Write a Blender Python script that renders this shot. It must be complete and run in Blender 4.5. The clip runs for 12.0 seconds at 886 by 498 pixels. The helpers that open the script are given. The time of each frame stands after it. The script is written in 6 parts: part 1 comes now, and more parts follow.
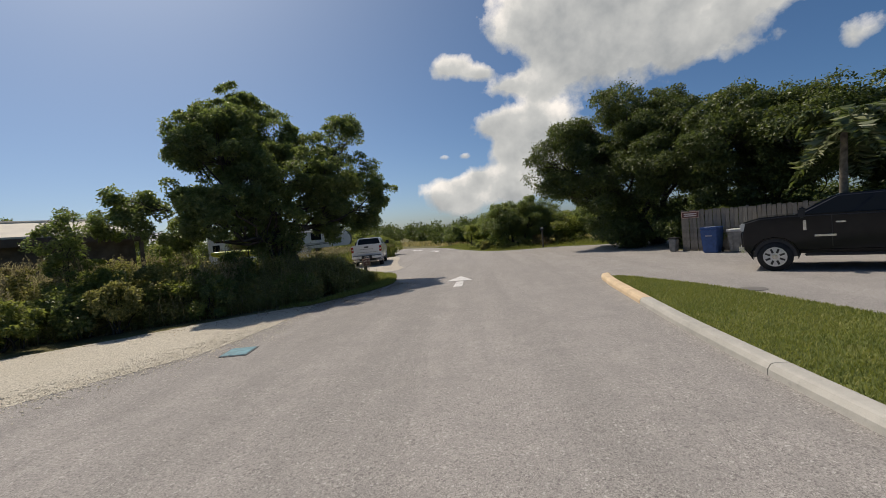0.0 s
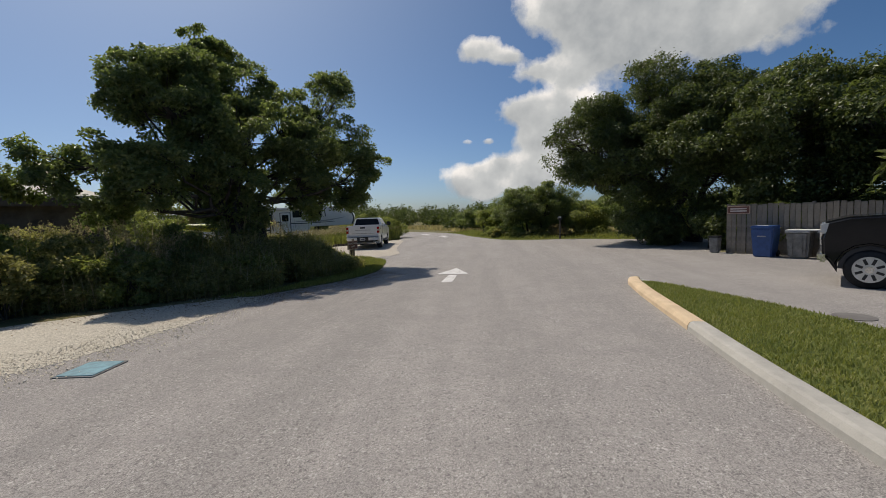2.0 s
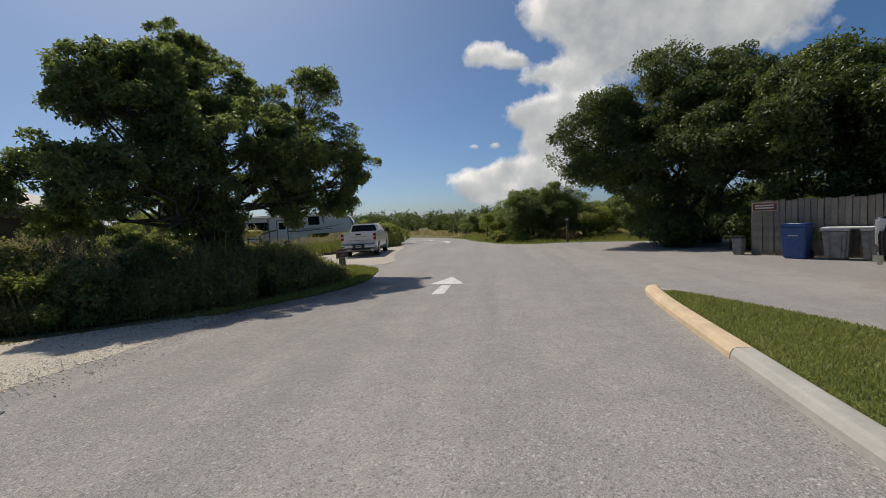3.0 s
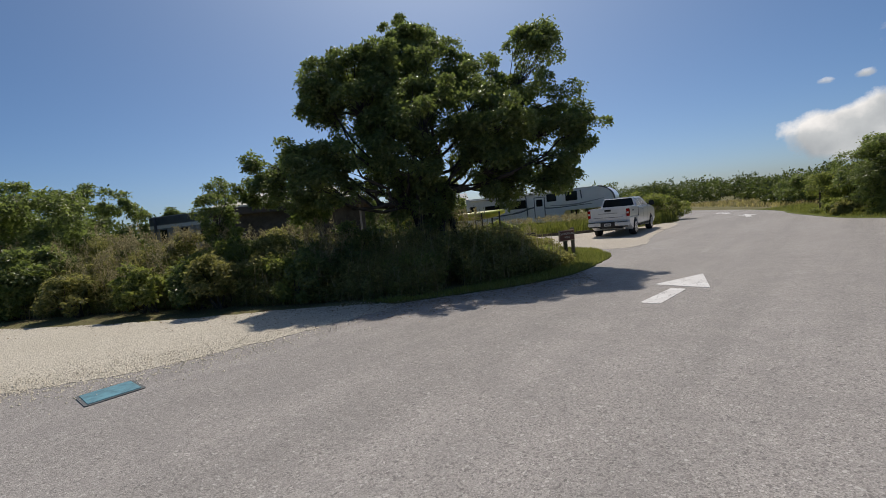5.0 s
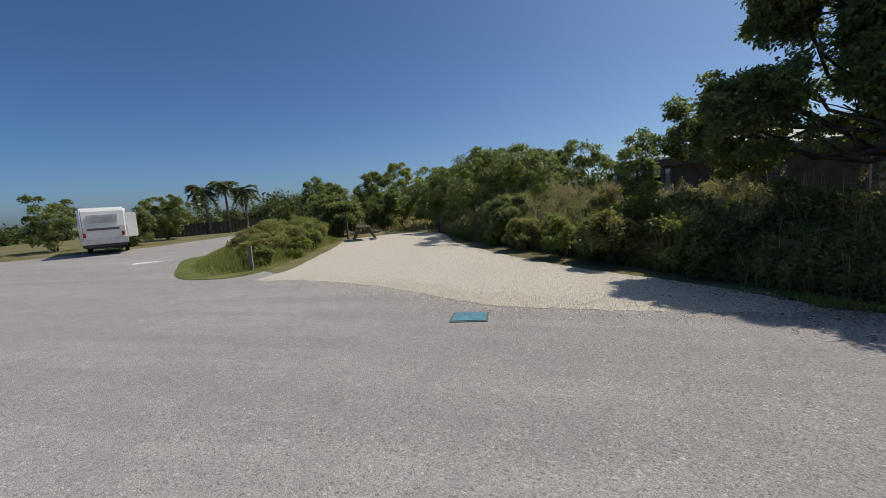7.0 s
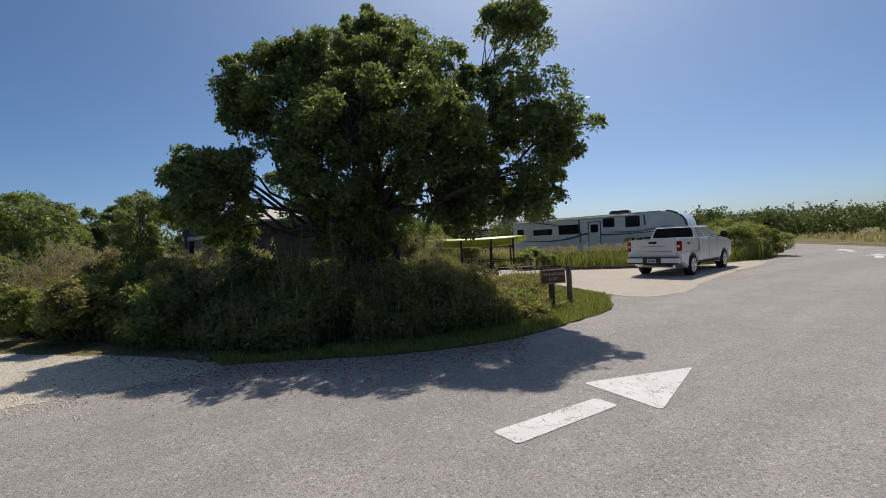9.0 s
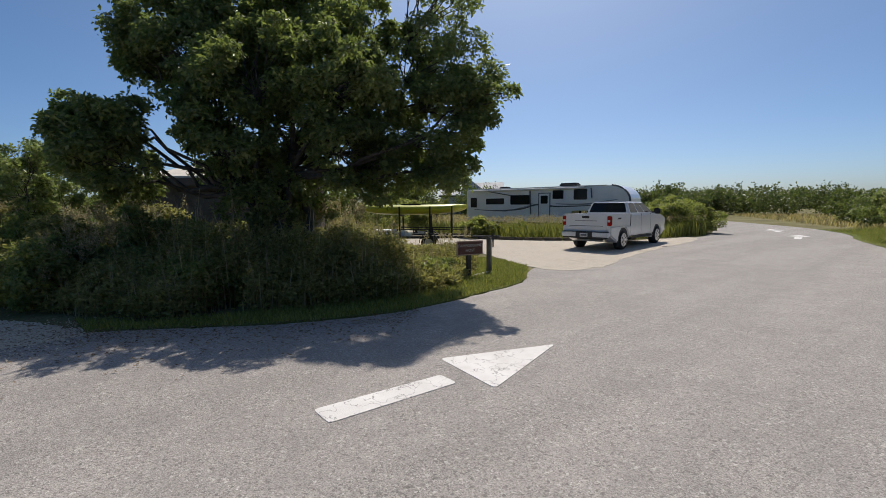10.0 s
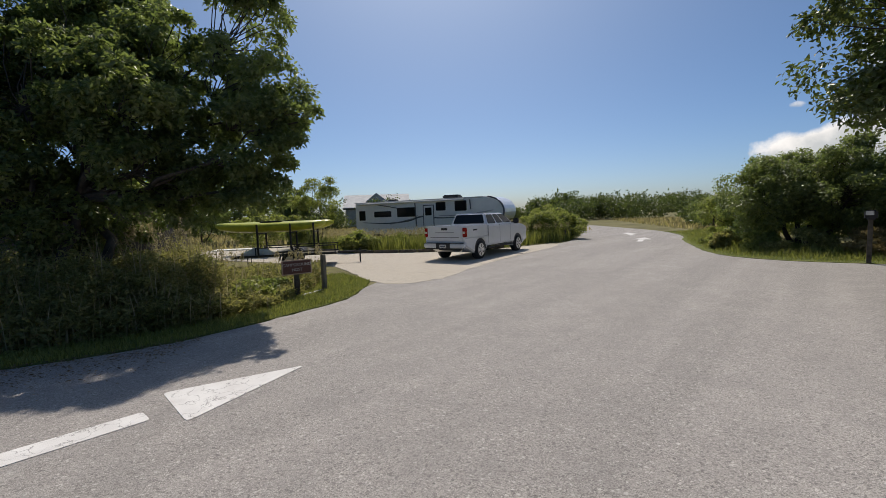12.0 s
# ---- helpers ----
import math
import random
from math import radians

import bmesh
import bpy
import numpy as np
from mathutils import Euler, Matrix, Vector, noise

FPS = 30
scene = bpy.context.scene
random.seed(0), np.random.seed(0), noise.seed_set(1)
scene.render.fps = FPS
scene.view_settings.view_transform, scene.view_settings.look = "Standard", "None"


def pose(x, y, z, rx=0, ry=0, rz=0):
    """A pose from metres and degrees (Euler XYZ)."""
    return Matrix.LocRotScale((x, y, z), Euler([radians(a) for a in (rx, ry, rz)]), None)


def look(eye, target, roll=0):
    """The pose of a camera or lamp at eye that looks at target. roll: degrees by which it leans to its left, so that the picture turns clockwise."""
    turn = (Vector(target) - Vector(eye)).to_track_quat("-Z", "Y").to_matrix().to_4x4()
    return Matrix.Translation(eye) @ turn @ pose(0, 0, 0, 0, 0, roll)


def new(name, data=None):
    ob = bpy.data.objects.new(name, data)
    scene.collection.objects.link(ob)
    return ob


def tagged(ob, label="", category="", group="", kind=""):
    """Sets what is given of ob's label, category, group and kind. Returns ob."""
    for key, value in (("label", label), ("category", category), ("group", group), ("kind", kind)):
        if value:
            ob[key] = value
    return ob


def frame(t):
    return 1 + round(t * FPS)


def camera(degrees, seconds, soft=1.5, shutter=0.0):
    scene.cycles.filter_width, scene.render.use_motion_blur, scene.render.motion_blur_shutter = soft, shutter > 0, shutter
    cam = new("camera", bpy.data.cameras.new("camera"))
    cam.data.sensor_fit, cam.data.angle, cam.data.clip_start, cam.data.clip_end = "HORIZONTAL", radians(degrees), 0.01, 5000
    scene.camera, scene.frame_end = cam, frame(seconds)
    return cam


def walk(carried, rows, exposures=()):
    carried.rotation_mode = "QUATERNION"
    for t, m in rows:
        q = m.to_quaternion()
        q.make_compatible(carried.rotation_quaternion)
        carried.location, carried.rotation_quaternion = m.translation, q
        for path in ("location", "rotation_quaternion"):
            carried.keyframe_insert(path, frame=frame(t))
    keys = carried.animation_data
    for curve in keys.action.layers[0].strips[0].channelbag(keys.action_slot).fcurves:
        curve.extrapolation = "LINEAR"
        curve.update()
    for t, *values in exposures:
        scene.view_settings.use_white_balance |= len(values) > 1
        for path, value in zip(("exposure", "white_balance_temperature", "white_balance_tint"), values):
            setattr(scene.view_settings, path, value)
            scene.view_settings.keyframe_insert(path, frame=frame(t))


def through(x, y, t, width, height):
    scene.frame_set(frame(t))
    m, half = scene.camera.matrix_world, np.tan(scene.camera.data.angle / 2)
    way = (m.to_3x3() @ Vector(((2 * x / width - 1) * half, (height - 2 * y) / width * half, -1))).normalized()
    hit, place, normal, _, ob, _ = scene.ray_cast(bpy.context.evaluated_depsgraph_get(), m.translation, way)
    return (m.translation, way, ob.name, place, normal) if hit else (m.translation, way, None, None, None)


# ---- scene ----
cam = camera(92.73, 12.0, 0.8, 0.0)
# seconds, eye, turn to the left, tilt, lean
PATH = [
    (0, (0.608, -0.646, 1.998), 3.98, -2.55, -4.92),
    (0.5, (0.700, -0.025, 1.993), 14.14, -3.27, -3.84),
    (1, (0.936, 0.648, 1.941), 9.52, -0.91, -4.17),
    (1.5, (1.036, 1.383, 1.931), 12.54, -2.71, -2.46),
    (2, (1.247, 2.195, 1.862), 6.49, -4.46, -1.92),
    (2.5, (1.367, 2.790, 1.815), 7.64, -3.94, -3.11),
    (2.7, (1.407, 3.130, 1.785), 7.58, -3.89, -3.05),
    (4.3, (2.642, 5.421, 1.900), 12.34, -2.33, -3.37),
    (4.5, (2.700, 5.735, 1.894), 22.43, -4.51, -5.02),
    (5, (2.609, 6.491, 1.801), 45.39, -4.44, -5.28),
    (5.5, (2.517, 7.097, 1.839), 66.65, -5.39, -4.74),
    (6, (2.484, 7.492, 1.870), 86.07, -6.23, -6.34),
    (6.5, (2.466, 7.883, 1.886), 100.13, -6.46, -5.21),
    (6.7, (2.467, 8.105, 1.877), 104.14, -6.58, -3.84),
    (7.5, (2.437, 9.208, 1.882), 106.30, -6.30, -4.00),
    (8.3, (2.590, 10.330, 1.817), 80.32, -4.77, -3.46),
    (8.5, (2.830, 10.572, 1.784), 76.17, -2.04, -2.63),
    (9, (2.894, 11.440, 1.804), 57.39, -1.12, -2.89),
    (9.5, (3.243, 12.020, 1.799), 51.24, -0.93, -3.36),
    (10, (3.478, 12.611, 1.854), 53.33, -6.01, -0.57),
    (10.5, (3.789, 13.012, 1.888), 57.60, -7.10, -2.24),
    (11, (4.083, 13.491, 1.907), 59.90, -7.34, -3.20),
    (11.5, (4.529, 13.903, 1.953), 56.74, -7.63, -1.15),
    (12, (5.122, 14.255, 1.961), 42.61, -4.84, -2.08),
]


def aim(eye, turn, tilt):
    a, b = radians(turn), radians(tilt)
    return Vector(eye) + Vector((-math.sin(a) * math.cos(b), math.cos(a) * math.cos(b), math.sin(b))) * 2


EXPOSURES = [(0, -0.02, 7250, 12), (2.5, -0.08, 7000, 12), (5, -0.07, 6850, 12), (6, 0.03, 6700, 12), (6.6, 0.03, 6700, 12), (8.6, -0.04, 6800, 12), (9.3, 0.2, 6950, 13), (10.5, 0.2, 6850, 12), (12, 0.06, 6900, 12)]
walk(cam, [(t, look(eye, aim(eye, turn, tilt), lean)) for t, eye, turn, tilt, lean in PATH], EXPOSURES)

# ---- world and sun ----
SUN_TURN, SUN_HIGH = 43.0, 54.5     # degrees left of +y, and above the horizon
SUN_WAY = Vector((-math.sin(radians(SUN_TURN)) * math.cos(radians(SUN_HIGH)),
                  math.cos(radians(SUN_TURN)) * math.cos(radians(SUN_HIGH)), math.sin(radians(SUN_HIGH))))
world = bpy.data.worlds.new("world")
scene.world = world
world.use_nodes = True
wn = world.node_tree.nodes
sky = wn.new("ShaderNodeTexSky")
sky.sky_type = "NISHITA"
sky.sun_disc = False
sky.sun_elevation = radians(SUN_HIGH)
sky.sun_rotation = radians(-SUN_TURN)
sky.altitude, sky.air_density, sky.dust_density, sky.ozone_density = 0, 0.58, 1.6, 3.6
deep = wn.new("ShaderNodeHueSaturation")
deep.inputs["Saturation"].default_value = 1.16
cool = wn.new("ShaderNodeMixRGB")
cool.blend_type = "MULTIPLY"
cool.inputs[0].default_value, cool.inputs[2].default_value = 1.0, (0.865, 0.985, 1.03, 1)
world.node_tree.links.new(sky.outputs[0], cool.inputs[1])
world.node_tree.links.new(cool.outputs[0], deep.inputs["Color"])
world.node_tree.links.new(deep.outputs[0], wn["Background"].inputs[0])
wn["Background"].inputs[1].default_value = 0.100
sun = new("sun", bpy.data.lights.new("sun", "SUN"))
sun.data.energy, sun.data.angle, sun.data.color = 3.4, radians(0.6), (1.0, 0.95, 0.87)
sun.matrix_world = look(SUN_WAY * 50, (0, 0, 0))


# ---- materials ----
class Mat:
    """A node material with short ways to add nodes."""

    def __init__(self, name, rough=0.6, metal=0.0, spec=0.5):
        self.m = bpy.data.materials.new(name)
        self.m.use_nodes = True
        self.t = self.m.node_tree
        self.b = self.t.nodes["Principled BSDF"]
        self.set("Roughness", rough), self.set("Metallic", metal), self.set("Specular IOR Level", spec)
        self.co = self.t.nodes.new("ShaderNodeTexCoord").outputs["Object"]

    def set(self, key, value):
        if isinstance(value, bpy.types.NodeSocket):
            self.t.links.new(value, self.b.inputs[key])
        else:
            self.b.inputs[key].default_value = value
        return self

    def node(self, kind, out=0, **kw):
        n = self.t.nodes.new(kind)
        for k, v in kw.items():
            key = int(k[1:]) if k[0] == "i" and k[1:].isdigit() else k
            if isinstance(v, bpy.types.NodeSocket):
                self.t.links.new(v, n.inputs[key])
            else:
                n.inputs[key].default_value = v
        return n.outputs[out]

    def noise(self, scale, detail=4, rough=0.6, at=None):
        return self.node("ShaderNodeTexNoise", 0, Vector=at or self.co, Scale=scale, Detail=detail, Roughness=rough)

    def cells(self, scale, out=0, at=None, feature="F1"):
        n = self.t.nodes.new("ShaderNodeTexVoronoi")
        n.feature = feature
        n.inputs["Scale"].default_value = scale
        self.t.links.new(at or self.co, n.inputs["Vector"])
        return n.outputs[out]

    def ramp(self, fac, *stops):
        n = self.t.nodes.new("ShaderNodeValToRGB")
        while len(n.color_ramp.elements) < len(stops):
            n.color_ramp.elements.new(0.5)
        for e, (at, col) in zip(n.color_ramp.elements, stops):
            e.position = at
            e.color = (*col, 1) if not isinstance(col, (int, float)) else (col, col, col, 1)
        self.t.links.new(fac, n.inputs[0])
        return n.outputs[0]

    def mix(self, fac, a, b, how="MIX"):
        n = self.t.nodes.new("ShaderNodeMixRGB")
        n.blend_type = how
        for i, v in enumerate((fac, a, b)):
            if isinstance(v, bpy.types.NodeSocket):
                self.t.links.new(v, n.inputs[i])
            elif isinstance(v, (int, float)):
                n.inputs[i].default_value = v if i == 0 else (v, v, v, 1)
            else:
                n.inputs[i].default_value = (*v, 1)
        return n.outputs[0]

    def bump(self, height, strength=0.3, distance=0.01):
        n = self.t.nodes.new("ShaderNodeBump")
        n.inputs["Strength"].default_value, n.inputs["Distance"].default_value = strength, distance
        self.t.links.new(height, n.inputs["Height"])
        self.t.links.new(n.outputs[0], self.b.inputs["Normal"])
        return self

    def island(self):
        return self.t.nodes.new("ShaderNodeNewGeometry").outputs["Random Per Island"]

    def each(self):
        return self.t.nodes.new("ShaderNodeObjectInfo").outputs["Random"]


def paint(name, col, rough=0.5, metal=0.0, vary=0.12, scale=3.0, bump=0.05, spec=0.5):
    """Plain coloured stuff with faint dirt at two scales."""
    k = Mat(name, rough, metal, spec)
    big, fine = k.noise(scale, 5), k.noise(scale * 14, 3)
    dark = tuple(c * (1 - 2 * vary) for c in col)
    lite = tuple(min(1, c * (1 + vary)) for c in col)
    c = k.ramp(big, (0.3, dark), (0.65, lite))
    k.set("Base Color", k.mix(0.12, c, fine, "OVERLAY"))
    k.bump(fine, bump, 0.004)
    return k.m


def foliage(name, dark, mid, light, gloss=0.38, through=0.28, glow=(0.30, 0.42, 0.05)):
    k = Mat(name, gloss, 0, 0.4)
    col = k.ramp(k.island(), (0.0, dark), (0.55, mid), (1.0, light))
    patch = k.noise(0.9, 3)
    col = k.mix(k.ramp(patch, (0.42, 0.0), (0.66, 0.75)), col, k.mix(0.5, col, light))
    k.set("Base Color", col)
    tr = k.node("ShaderNodeBsdfTranslucent", 0, Color=k.mix(0.6, col, glow))
    n = k.t.nodes.new("ShaderNodeMixShader")
    n.inputs[0].default_value = through
    k.t.links.new(k.b.outputs[0], n.inputs[1])
    k.t.links.new(tr, n.inputs[2])
    k.t.links.new(n.outputs[0], k.t.nodes["Material Output"].inputs[0])
    return k.m


# pale worn asphalt with limestone chips
k = Mat("asphalt", 0.88, 0, 0.3)
chips = k.cells(112, 1)
chip_tone = k.ramp(chips, (0.0, (0.09, 0.083, 0.077)), (0.45, (0.32, 0.30, 0.278)), (0.86, (0.50, 0.47, 0.435)), (1.0, (0.85, 0.81, 0.77)))
wide = k.noise(0.22, 6, 0.62)
lane = k.node("ShaderNodeMapping", 0, Vector=k.co, Rotation=(0, 0, 0.06), Scale=(0.9, 0.05, 1.0))
wear = k.noise(1.0, 4, 0.6, lane)
mid = k.noise(1.6, 5, 0.65)
base = k.ramp(wide, (0.3, (0.285, 0.262, 0.248)), (0.5, (0.375, 0.347, 0.328)), (0.72, (0.46, 0.43, 0.405)))
base = k.mix(k.ramp(wear, (0.42, 0.0), (0.60, 0.85)), base, (0.225, 0.211, 0.20))
base = k.mix(0.66, base, chip_tone)
pits = k.cells(52, 1)
base = k.mix(k.ramp(pits, (0.0, 0.75), (0.16, 0.55), (0.2, 0.0)), base, (0.13, 0.124, 0.118))
base = k.mix(k.ramp(pits, (0.86, 0.0), (0.9, 0.5)), base, (0.66, 0.63, 0.6))
base = k.mix(k.ramp(mid, (0.42, 0.0), (0.72, 0.42)), base, (0.23, 0.218, 0.208))
base = k.mix(k.ramp(k.noise(0.55, 7, 0.75), (0.62, 0.0), (0.72, 0.4)), base, (0.5, 0.48, 0.45))
crack = k.cells(0.33, 0, k.node("ShaderNodeVectorMath", 0, i0=k.co, i1=k.node("ShaderNodeTexNoise", 1, Vector=k.co, Scale=1.3, Detail=5)), "DISTANCE_TO_EDGE")
base = k.mix(k.ramp(crack, (0.0, 0.22), (0.004, 0.0)), base, (0.14, 0.135, 0.13))
k.set("Base Color", base)
k.bump(k.mix(0.4, k.cells(85), k.noise(160, 2)), 0.8, 0.007)
ASPHALT = k.m

# crushed limestone
k = Mat("gravel", 0.95, 0, 0.2)
stone = k.cells(38, 1)
col = k.ramp(stone, (0.0, (0.36, 0.33, 0.27)), (0.5, (0.57, 0.525, 0.435)), (1.0, (0.74, 0.69, 0.59)))
col = k.mix(k.ramp(k.noise(0.5, 6, 0.7), (0.35, 0.0), (0.7, 0.6)), col, (0.52, 0.475, 0.385))
col = k.mix(k.ramp(k.cells(38), (0.0, 0.0), (0.65, 0.0), (1.0, 0.55)), col, (0.22, 0.19, 0.15))
k.set("Base Color", col)
k.bump(k.mix(0.35, k.cells(38), k.noise(110, 3)), 0.9, 0.02)
GRAVEL = k.m

# dusty mixed stone of the host's drive
k = Mat("drive_stone", 0.95, 0, 0.2)
col = k.ramp(k.cells(45, 1), (0.0, (0.31, 0.275, 0.225)), (0.5, (0.47, 0.42, 0.35)), (1.0, (0.64, 0.585, 0.50)))
col = k.mix(k.ramp(k.noise(0.6, 7, 0.7), (0.38, 0.0), (0.68, 0.7)), col, (0.50, 0.46, 0.40))
col = k.mix(k.ramp(k.noise(2.4, 6, 0.7), (0.56, 0.0), (0.7, 0.5)), col, (0.24, 0.215, 0.18))
k.set("Base Color", col)
k.bump(k.mix(0.4, k.cells(45), k.noise(120, 3)), 0.8, 0.015)
DRIVE_STONE = k.m

# sandy soil with dry litter
k = Mat("soil", 0.97, 0, 0.15)
col = k.ramp(k.noise(0.35, 7, 0.7), (0.3, (0.10, 0.085, 0.05)), (0.5, (0.17, 0.16, 0.07)), (0.7, (0.24, 0.21, 0.13)))
k.set("Base Color", k.mix(0.35, col, k.noise(25, 4), "OVERLAY"))
k.bump(k.noise(30, 5), 0.6, 0.03)
SOIL = k.m

k = Mat("turf", 0.95, 0, 0.2)
col = k.ramp(k.noise(1.4, 6, 0.7), (0.3, (0.075, 0.095, 0.025)), (0.55, (0.14, 0.165, 0.045)), (0.75, (0.24, 0.22, 0.09)))
k.set("Base Color", k.mix(0.4, col, k.noise(70, 3), "OVERLAY"))
k.bump(k.noise(60, 4), 0.8, 0.02)
TURF = k.m

k = Mat("white_marking", 0.75, 0, 0.3)
warp = k.node("ShaderNodeVectorMath", 0, i0=k.co, i1=k.node("ShaderNodeTexNoise", 1, Vector=k.co, Scale=4.0, Detail=5))
edge = k.cells(1.9, 0, warp, "DISTANCE_TO_EDGE")
col = k.ramp(k.noise(2.2, 6), (0.3, (0.62, 0.6, 0.58)), (0.65, (0.76, 0.75, 0.73)))
col = k.mix(k.ramp(edge, (0.0, 0.8), (0.008, 0.6), (0.015, 0.0)), col, (0.2, 0.19, 0.185))
k.set("Base Color", k.mix(k.ramp(k.noise(60, 3), (0.6, 0.0), (0.75, 0.35)), col, (0.4, 0.39, 0.38)))
k.bump(k.cells(85), 0.3, 0.004)
MARKING = k.m


def concrete(name, col):
    k = Mat(name, 0.9, 0, 0.25)
    c = k.ramp(k.noise(1.2, 6, 0.7), (0.3, tuple(v * 0.72 for v in col)), (0.6, col), (0.8, tuple(min(1, v * 1.12) for v in col)))
    c = k.mix(k.ramp(k.noise(9, 6, 0.75), (0.58, 0.0), (0.72, 0.4)), c, tuple(v * 0.45 for v in col))
    k.set("Base Color", k.mix(0.2, c, k.noise(150, 2), "OVERLAY"))
    k.bump(k.noise(90, 4), 0.35, 0.006)
    return k.m


CONCRETE = concrete("concrete", (0.52, 0.50, 0.45))
YELLOW_KERB = concrete("yellow_kerb_paint", (0.74, 0.57, 0.38))

# weathered boards, one tone a board
k = Mat("weathered_wood", 0.9, 0, 0.2)
grain = k.noise(3.5, 6, 0.7, k.node("ShaderNodeVectorMath", 0, i0=k.co, i1=(9.0, 9.0, 0.8)))
col = k.ramp(grain, (0.3, (0.13, 0.115, 0.095)), (0.55, (0.25, 0.225, 0.19)), (0.75, (0.34, 0.31, 0.27)))
col = k.mix(k.ramp(k.each(), (0.0, 0.0), (1.0, 0.5)), col, (0.19, 0.16, 0.125))
k.set("Base Color", k.mix(k.ramp(k.noise(1.7, 5), (0.5, 0.0), (0.75, 0.5)), col, (0.12, 0.105, 0.09)))
k.bump(grain, 0.4, 0.004)
WOOD = k.m
DARK_WOOD = paint("dark_post_wood", (0.10, 0.085, 0.065), 0.9, 0, 0.3, 6, 0.4)
BARK = paint("bark", (0.075, 0.062, 0.05), 0.95, 0, 0.35, 5, 0.8)
PALM_BARK = paint("palm_bark", (0.22, 0.19, 0.15), 0.95, 0, 0.3, 4, 0.6)

LEAF_TREE = foliage("leaf_tree", (0.065, 0.083, 0.038), (0.124, 0.147, 0.059), (0.260, 0.276, 0.105), 0.36, 0.46, (0.36, 0.48, 0.09))
LEAF_DARK = foliage("leaf_dark", (0.038, 0.052, 0.021), (0.070, 0.093, 0.031), (0.15, 0.18, 0.055), 0.4, 0.32, (0.26, 0.34, 0.06))
LEAF_SHRUB = foliage("leaf_shrub", (0.082, 0.100, 0.032), (0.170, 0.193, 0.060), (0.36, 0.36, 0.12), 0.45, 0.5, (0.46, 0.54, 0.09))
LEAF_RUST = foliage("leaf_rust", (0.132, 0.102, 0.052), (0.240, 0.180, 0.085), (0.384, 0.300, 0.130), 0.6, 0.45, (0.46, 0.36, 0.12))
LEAF_WEED = foliage("leaf_weed", (0.085, 0.102, 0.036), (0.185, 0.200, 0.068), (0.42, 0.375, 0.16), 0.6, 0.5, (0.50, 0.48, 0.12))
BLADE = foliage("blade", (0.104, 0.096, 0.042), (0.234, 0.198, 0.087), (0.546, 0.408, 0.238), 0.65, 0.5, (0.55, 0.50, 0.17))
LAWN = foliage("lawn_blade", (0.09, 0.125, 0.028), (0.18, 0.225, 0.05), (0.36, 0.35, 0.11), 0.65, 0.4, (0.42, 0.44, 0.08))
PLUME = foliage("plume", (0.19, 0.15, 0.075), (0.34, 0.28, 0.155), (0.52, 0.46, 0.30), 0.8, 0.4, (0.5, 0.45, 0.22))
PALM_LEAF = foliage("palm_leaf", (0.06, 0.08, 0.035), (0.13, 0.16, 0.075), (0.30, 0.31, 0.17), 0.3, 0.3)


# ---- building blocks ----
def empty(name, at=(0, 0, 0), turn=0.0):
    ob = new(name)
    ob.matrix_world = pose(*at, 0, 0, turn)
    return ob


def part(name, bm, material, parent, label="", smooth=False):
    me = bpy.data.meshes.new(name)
    bm.to_mesh(me)
    bm.free()
    me.materials.append(material)
    if smooth:
        me.shade_smooth()
    ob = new(name, me)
    ob.parent = parent
    return tagged(ob, label)


def sheet(name, V, Fc, material, parent=None, smooth=False):
    """A mesh from arrays: V n x 3, Fc m x 3 or m x 4."""
    V, Fc = np.asarray(V, np.float32), np.asarray(Fc, np.int32)
    me = bpy.data.meshes.new(name)
    k = Fc.shape[1]
    me.vertices.add(len(V)), me.loops.add(Fc.size), me.polygons.add(len(Fc))
    me.vertices.foreach_set("co", V.ravel())
    me.loops.foreach_set("vertex_index", Fc.ravel())
    me.polygons.foreach_set("loop_start", np.arange(0, Fc.size, k, dtype=np.int32))
    me.update(calc_edges=True)
    me.materials.append(material)
    if smooth:
        me.shade_smooth()
    ob = new(name, me)
    ob.parent = parent
    return ob


def box(bm, lo, hi, bevel=0.0, m=None):
    r = bmesh.ops.create_cube(bm, size=1)["verts"]
    for v in r:
        v.co = Vector([l + (c + 0.5) * (h - l) for c, l, h in zip(v.co, lo, hi)])
    if bevel:
        es = list({e for v in r for e in v.link_edges})
        r = bmesh.ops.bevel(bm, geom=es, offset=bevel, segments=2, affect="EDGES")["verts"]
    if m is not None:
        bmesh.ops.transform(bm, matrix=m, verts=list({v for v in r}))
    return bm


def boxed(lo, hi, bevel=0.0, m=None):
    bm = bmesh.new()
    return box(bm, lo, hi, bevel, m)


def prism(outline, lo, hi, axis=1, bevel=0.0, segments=2):
    """An outline in the plane across axis, drawn out from lo to hi along it."""
    bm = bmesh.new()

    def at(p, d):
        c = list(p)
        c.insert(axis, d)
        return c
    a = [bm.verts.new(at(p, lo)) for p in outline]
    b = [bm.verts.new(at(p, hi)) for p in outline]
    ends = [bm.faces.new(a), bm.faces.new(b[::-1])]
    n = len(outline)
    for i in range(n):
        bm.faces.new((a[i], b[i], b[(i + 1) % n], a[(i + 1) % n]))
    bmesh.ops.recalc_face_normals(bm, faces=bm.faces)
    if bevel:
        es = list({e for f in ends for e in f.edges})
        bmesh.ops.bevel(bm, geom=es, offset=bevel, segments=segments, affect="EDGES")
    return bm


